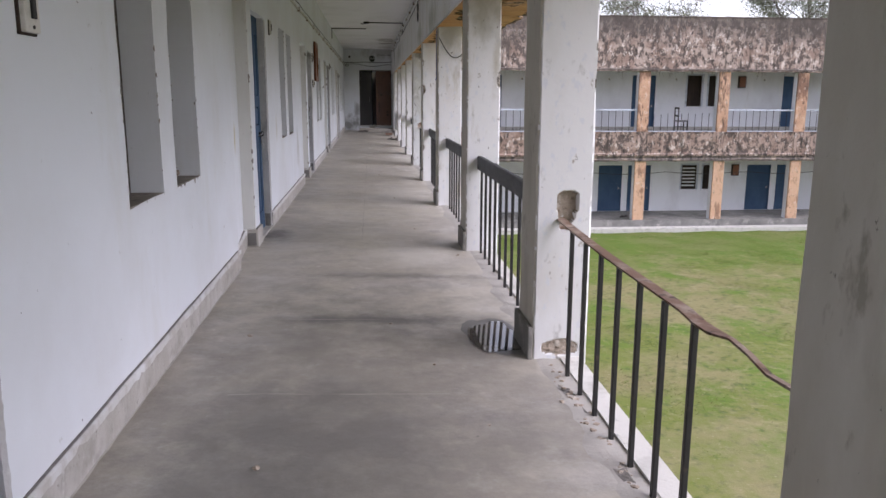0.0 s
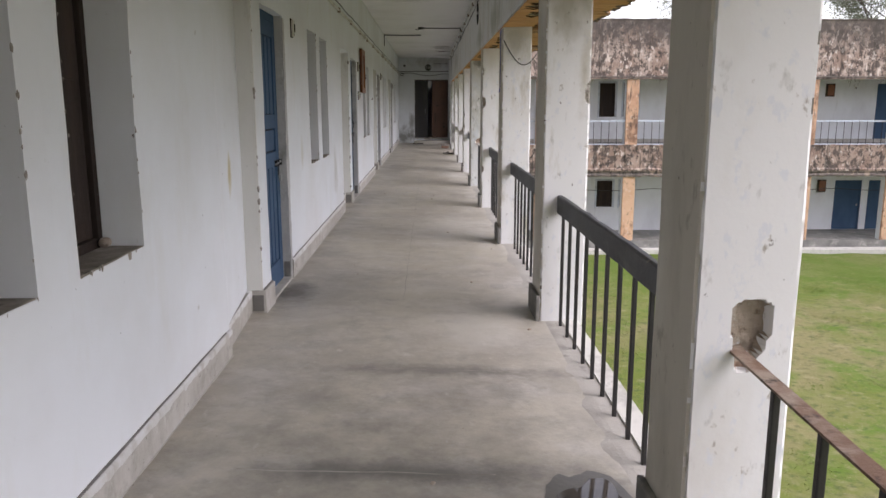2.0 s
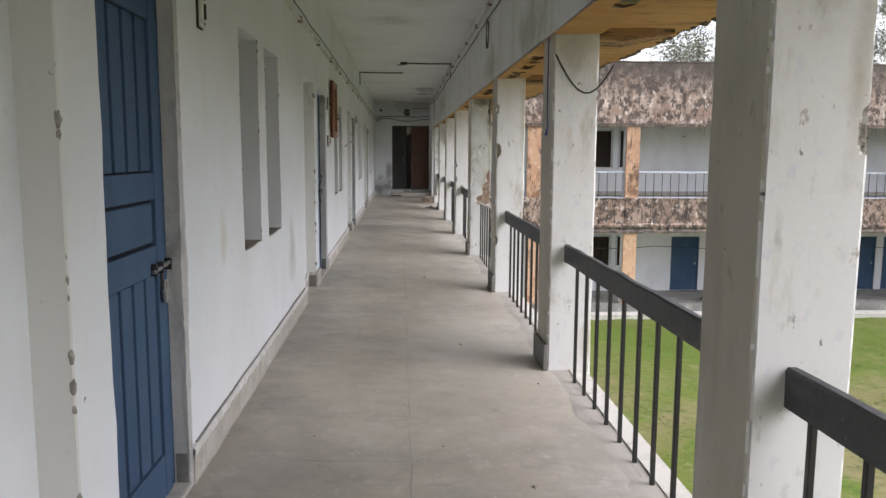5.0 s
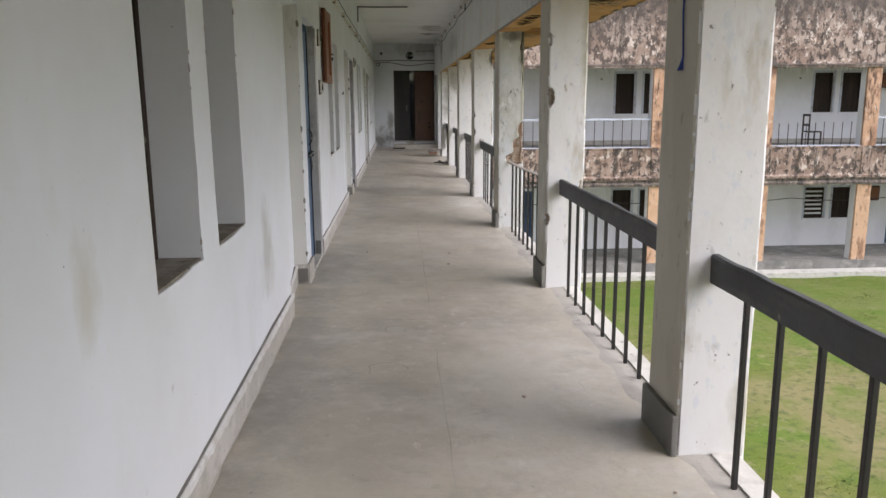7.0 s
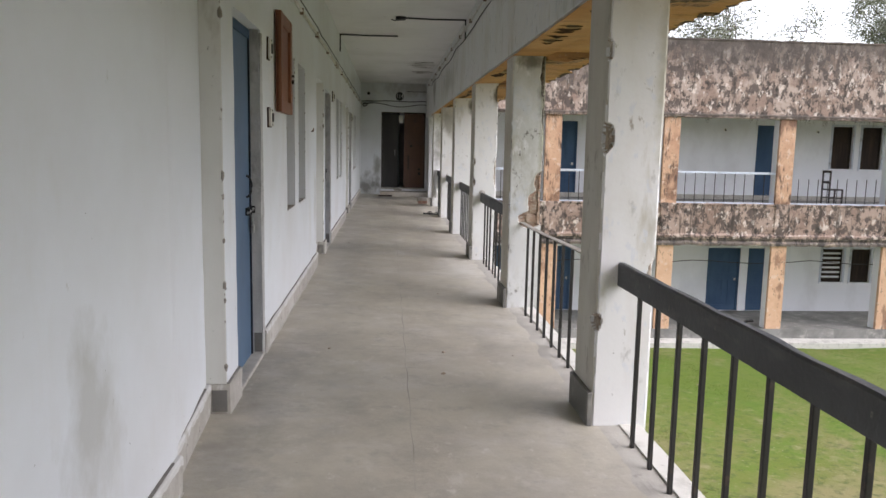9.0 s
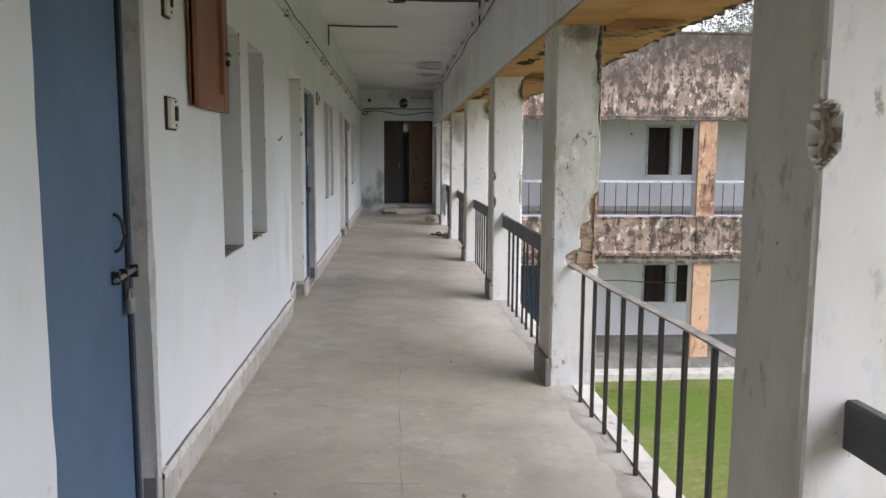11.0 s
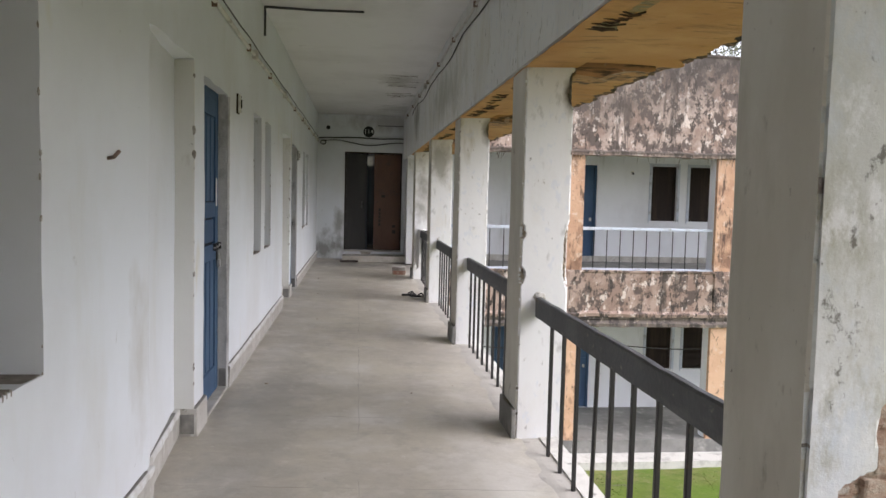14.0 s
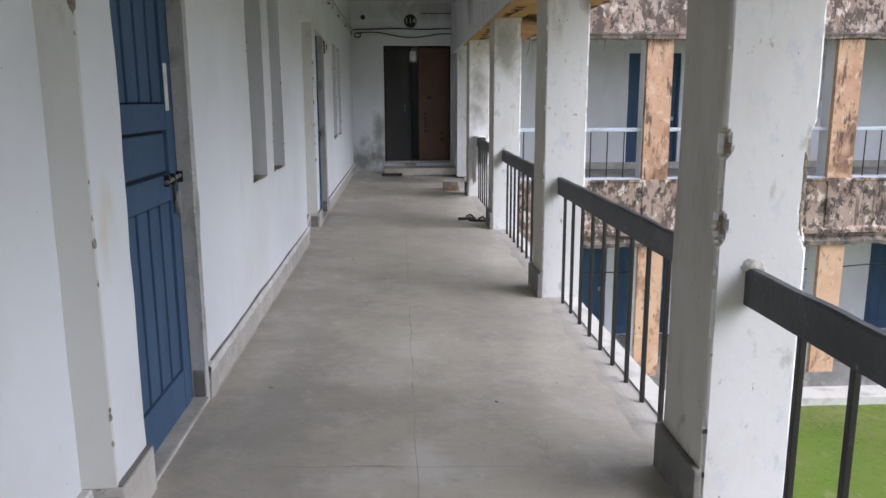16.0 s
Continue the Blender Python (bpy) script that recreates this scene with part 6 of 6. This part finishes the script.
wob = lambda a, s: 0.006 * noise.noise(Vector((a * 3, s, 0)))
for a in range(80, 325, 7):
    if noise.noise(Vector((a * 0.21, 3.0, 0))) > -0.22:
        floor_line([(-0.14 + wob(y * 0.1, 1) + 0.004 * math.sin(y), y * 0.1) for y in range(a, min(a + 8, 325))], 0.0045, M_JOINT, "hairline joint along the concrete floor")
pick = random.Random(21)
for k in range(22):
    y = 2.67 + 1.262 * k
    first, last = pick.choice(((0, 22), (0, 13), (9, 22), (4, 17)))
    if k > 3 and pick.random() < 0.35:
        continue
    floor_line([(WALL_X + 0.03 + 0.09 * j, y + 0.016 * noise.noise(Vector((j * 0.4, k, 0)))) for j in range(first, last)], 0.005 if k > 2 else 0.009, M_JOINT, "hairline cross joint in the concrete floor")


def blot(cx, cy, rx, ry, seed, z, mat, name, label, category, kind=""):
    bm = bmesh.new()
    n = 48
    ring = []
    for k in range(n):
        a = 2 * math.pi * k / n
        r = 1 + 0.45 * noise.noise(Vector((math.cos(a) * 1.4, math.sin(a) * 1.4, seed))) + 0.12 * noise.noise(Vector((math.cos(a) * 5, math.sin(a) * 5, seed)))
        x, y = cx + rx * r * math.cos(a), cy + ry * r * math.sin(a)
        ring.append(bm.verts.new((x, y, z + fall(x))))
    bm.faces.new(ring)
    bmesh.ops.triangulate(bm, faces=bm.faces[:])
    return tagged(part(name, bm, mat), label, category, kind=kind)


blot(0.70, 4.83, 0.215, 0.37, 4.6, 0.0042, M_DAMP, "damp_patch", "dark damp concrete round a puddle", "damp patch", "structure")
blot(0.705, 4.84, 0.17, 0.31, 4.0, 0.0056, M_PUDDLE, "puddle", "shallow puddle reflecting the railing beside a pillar", "puddle")
for cx, cy, r in ((0.64, 8.58, 0.085), (-0.39, 12.5, 0.075), (0.76, 11.48, 0.13), (-0.435, 11.73, 0.11)):
    if r > 0.1:
        floor_line([(cx + r * math.cos(0.24 * j) * (1 + 0.12 * math.sin(j * 1.3)), cy + r * 1.1 * math.sin(0.24 * j)) for j in range(17)], 0.005, M_JOINT, "faint curved mark in the concrete floor", "floor_mark")
        continue
    blot(cx + 0.01, cy, r * 0.8, r * 0.95, cx * 7 + cy, 0.0062, M_MARGIN, "floor_patch", "pale chipped patch in the concrete floor", "floor patch", "structure")
    pts = [(cx + r * math.cos(2 * math.pi * j / 26) * (1 + 0.1 * math.sin(j * 1.3)), cy + r * 1.2 * math.sin(2 * math.pi * j / 26)) for j in range(27)]
    floor_line(pts, 0.007, M_JOINT, "round chipped mark in the concrete floor", "floor_mark")
rndm = random.Random(4)
debris = bmesh.new()
for k in range(118):
    if k < 90:
        x, y = 0.945 + rndm.gauss(0, 0.022), rndm.uniform(1.9, 4.42)
    else:
        x, y = rndm.uniform(-1.0, 0.8), rndm.uniform(2, 30)
    s = rndm.uniform(0.004, 0.016)
    r = bmesh.ops.create_icosphere(debris, subdivisions=1, radius=s)
    for v in r["verts"]:
        v.co = Vector((v.co.x * rndm.uniform(0.6, 1.6) + x, v.co.y * rndm.uniform(0.6, 1.6) + y, v.co.z * 0.6 + floor_z(x, y) + s * 0.3))
tagged(part("grit", debris, M_MORTAR), "crumbled mortar grit along the floor edge", "grit", kind="stuff")
floor_line([(0.945 + 0.018 * noise.noise(Vector((k * 0.5, 2, 0))), 1.95 + 2.5 * k / 50) for k in range(51)], 0.045, M_CRACK, "broken strip of screed along the bare railing", "floor_crack")
for i in range(-1, 9):
    y0, y1 = pillar_y(i) + DEEP, pillar_y(i + 1)
    floor_line([(0.972 + 0.006 * noise.noise(Vector((k * 0.6, i, 0))), y0 + (y1 - y0) * k / 30) for k in range(31)], 0.006, M_JOINT, "dark crack along the foot of the railing", "floor_crack")

pebble = bmesh.new()
bmesh.ops.create_icosphere(pebble, subdivisions=2, radius=0.028)
for v in pebble.verts:
    v.co = Vector((v.co.x + WALL_X - 0.145, v.co.y * 1.3 + 5.37, v.co.z * 0.8 + SILL + 0.026)) + 0.006 * Vector((noise.noise(v.co * 60), noise.noise(v.co * 50), 0))
tagged(part("stone", pebble, M_MORTAR, smooth=True), "small grey stone lying on a window sill", "stone")

for a, b in zip(stops[::2], stops[1::2]):
    n = int((b - a) / 0.05)
    floor_line([(WALL_X + 0.018 + 0.007 * noise.noise(Vector((k * 0.31, a, 0))), a + (b - a) * k / n) for k in range(n + 1)], 0.013, M_LEDGE, "pale limewash spilt along the foot of the skirting", "floor_spill")

shoe(10.5, 31.35, 35).location.z = LOW + 0.004
shoe(10.68, 31.45, 10).location.z = LOW + 0.004

for i in range(-1, 10):
    foot = part("wall_pier", box(0.90, 1.168, pillar_y(i) + 0.005, pillar_y(i) + DEEP - 0.005, GROUND - 0.2, -0.0765), M_PILLAR)
    tagged(foot, "whitewashed pier carrying a verandah pillar below the floor", "pier", kind="structure")


def dry_fringe(n):
    """Dry roots and straw hanging from the lip of the wing's parapet."""
    rnd = random.Random(31)
    vs, fs = [], []
    for k in range(n):
        x = rnd.uniform(2.0, 22.0)
        if noise.noise(Vector((x * 0.9, 6.0, 0))) < -0.05:
            continue
        ln = min(0.35, 0.03 + rnd.expovariate(14))
        y, dx = FRONT_Y - 0.05 + rnd.uniform(-0.015, 0.02), rnd.gauss(0, 0.05)
        i0 = len(vs)
        vs += [(x - 0.004, y, 2.49), (x + 0.004, y, 2.49), (x + dx * 0.5 + 0.003, y - 0.012, 2.47 - ln * 0.6), (x + dx, y - 0.02, 2.47 - ln)]
        fs.append((i0, i0 + 1, i0 + 2, i0 + 3))
    me = bpy.data.meshes.new("dry_weeds")
    me.from_pydata(vs, [], fs)
    me.materials.append(M_BARK)
    return me


tagged(part("dry_weeds", dry_fringe(700), M_BARK), "dry brown roots hanging from the parapet edge", "weeds", kind="stuff")


def ceiling_flake(cx, cy, rx, ry, seed):
    """Peeling strips of whitewash that hang a little from the ceiling."""
    rnd = random.Random(seed)
    bm = bmesh.new()
    for k in range(9):
        x, y = cx + rnd.uniform(-rx, rx), cy + rnd.uniform(-ry, ry)
        a, ln = rnd.uniform(-0.5, 0.5), rnd.uniform(0.05, 0.16)
        pts = [Vector((x + ln * f * math.cos(a), y + ln * f * math.sin(a) + 0.02 * noise.noise(Vector((f * 4, k, seed))), CEIL - 0.014)) for f in (-1, -0.5, 0, 0.5, 1)]
        prev = None
        for j, p in enumerate(pts):
            w = 0.012 * (1 - abs(j - 2) / 2.4)
            pair = (bm.verts.new(p + Vector((0, w, 0.002))), bm.verts.new(p + Vector((0, -w, -0.006))))
            if prev:
                bm.faces.new((prev[0], pair[0], pair[1], prev[1]))
            prev = pair
    return part("peeling_paint", bm, M_CHIP, ceiling, "dark peeling strips of whitewash")


ceiling_flake(0.50, 27.6, 0.28, 0.7, 3)
ceiling_flake(0.62, 29.2, 0.20, 0.3, 8)
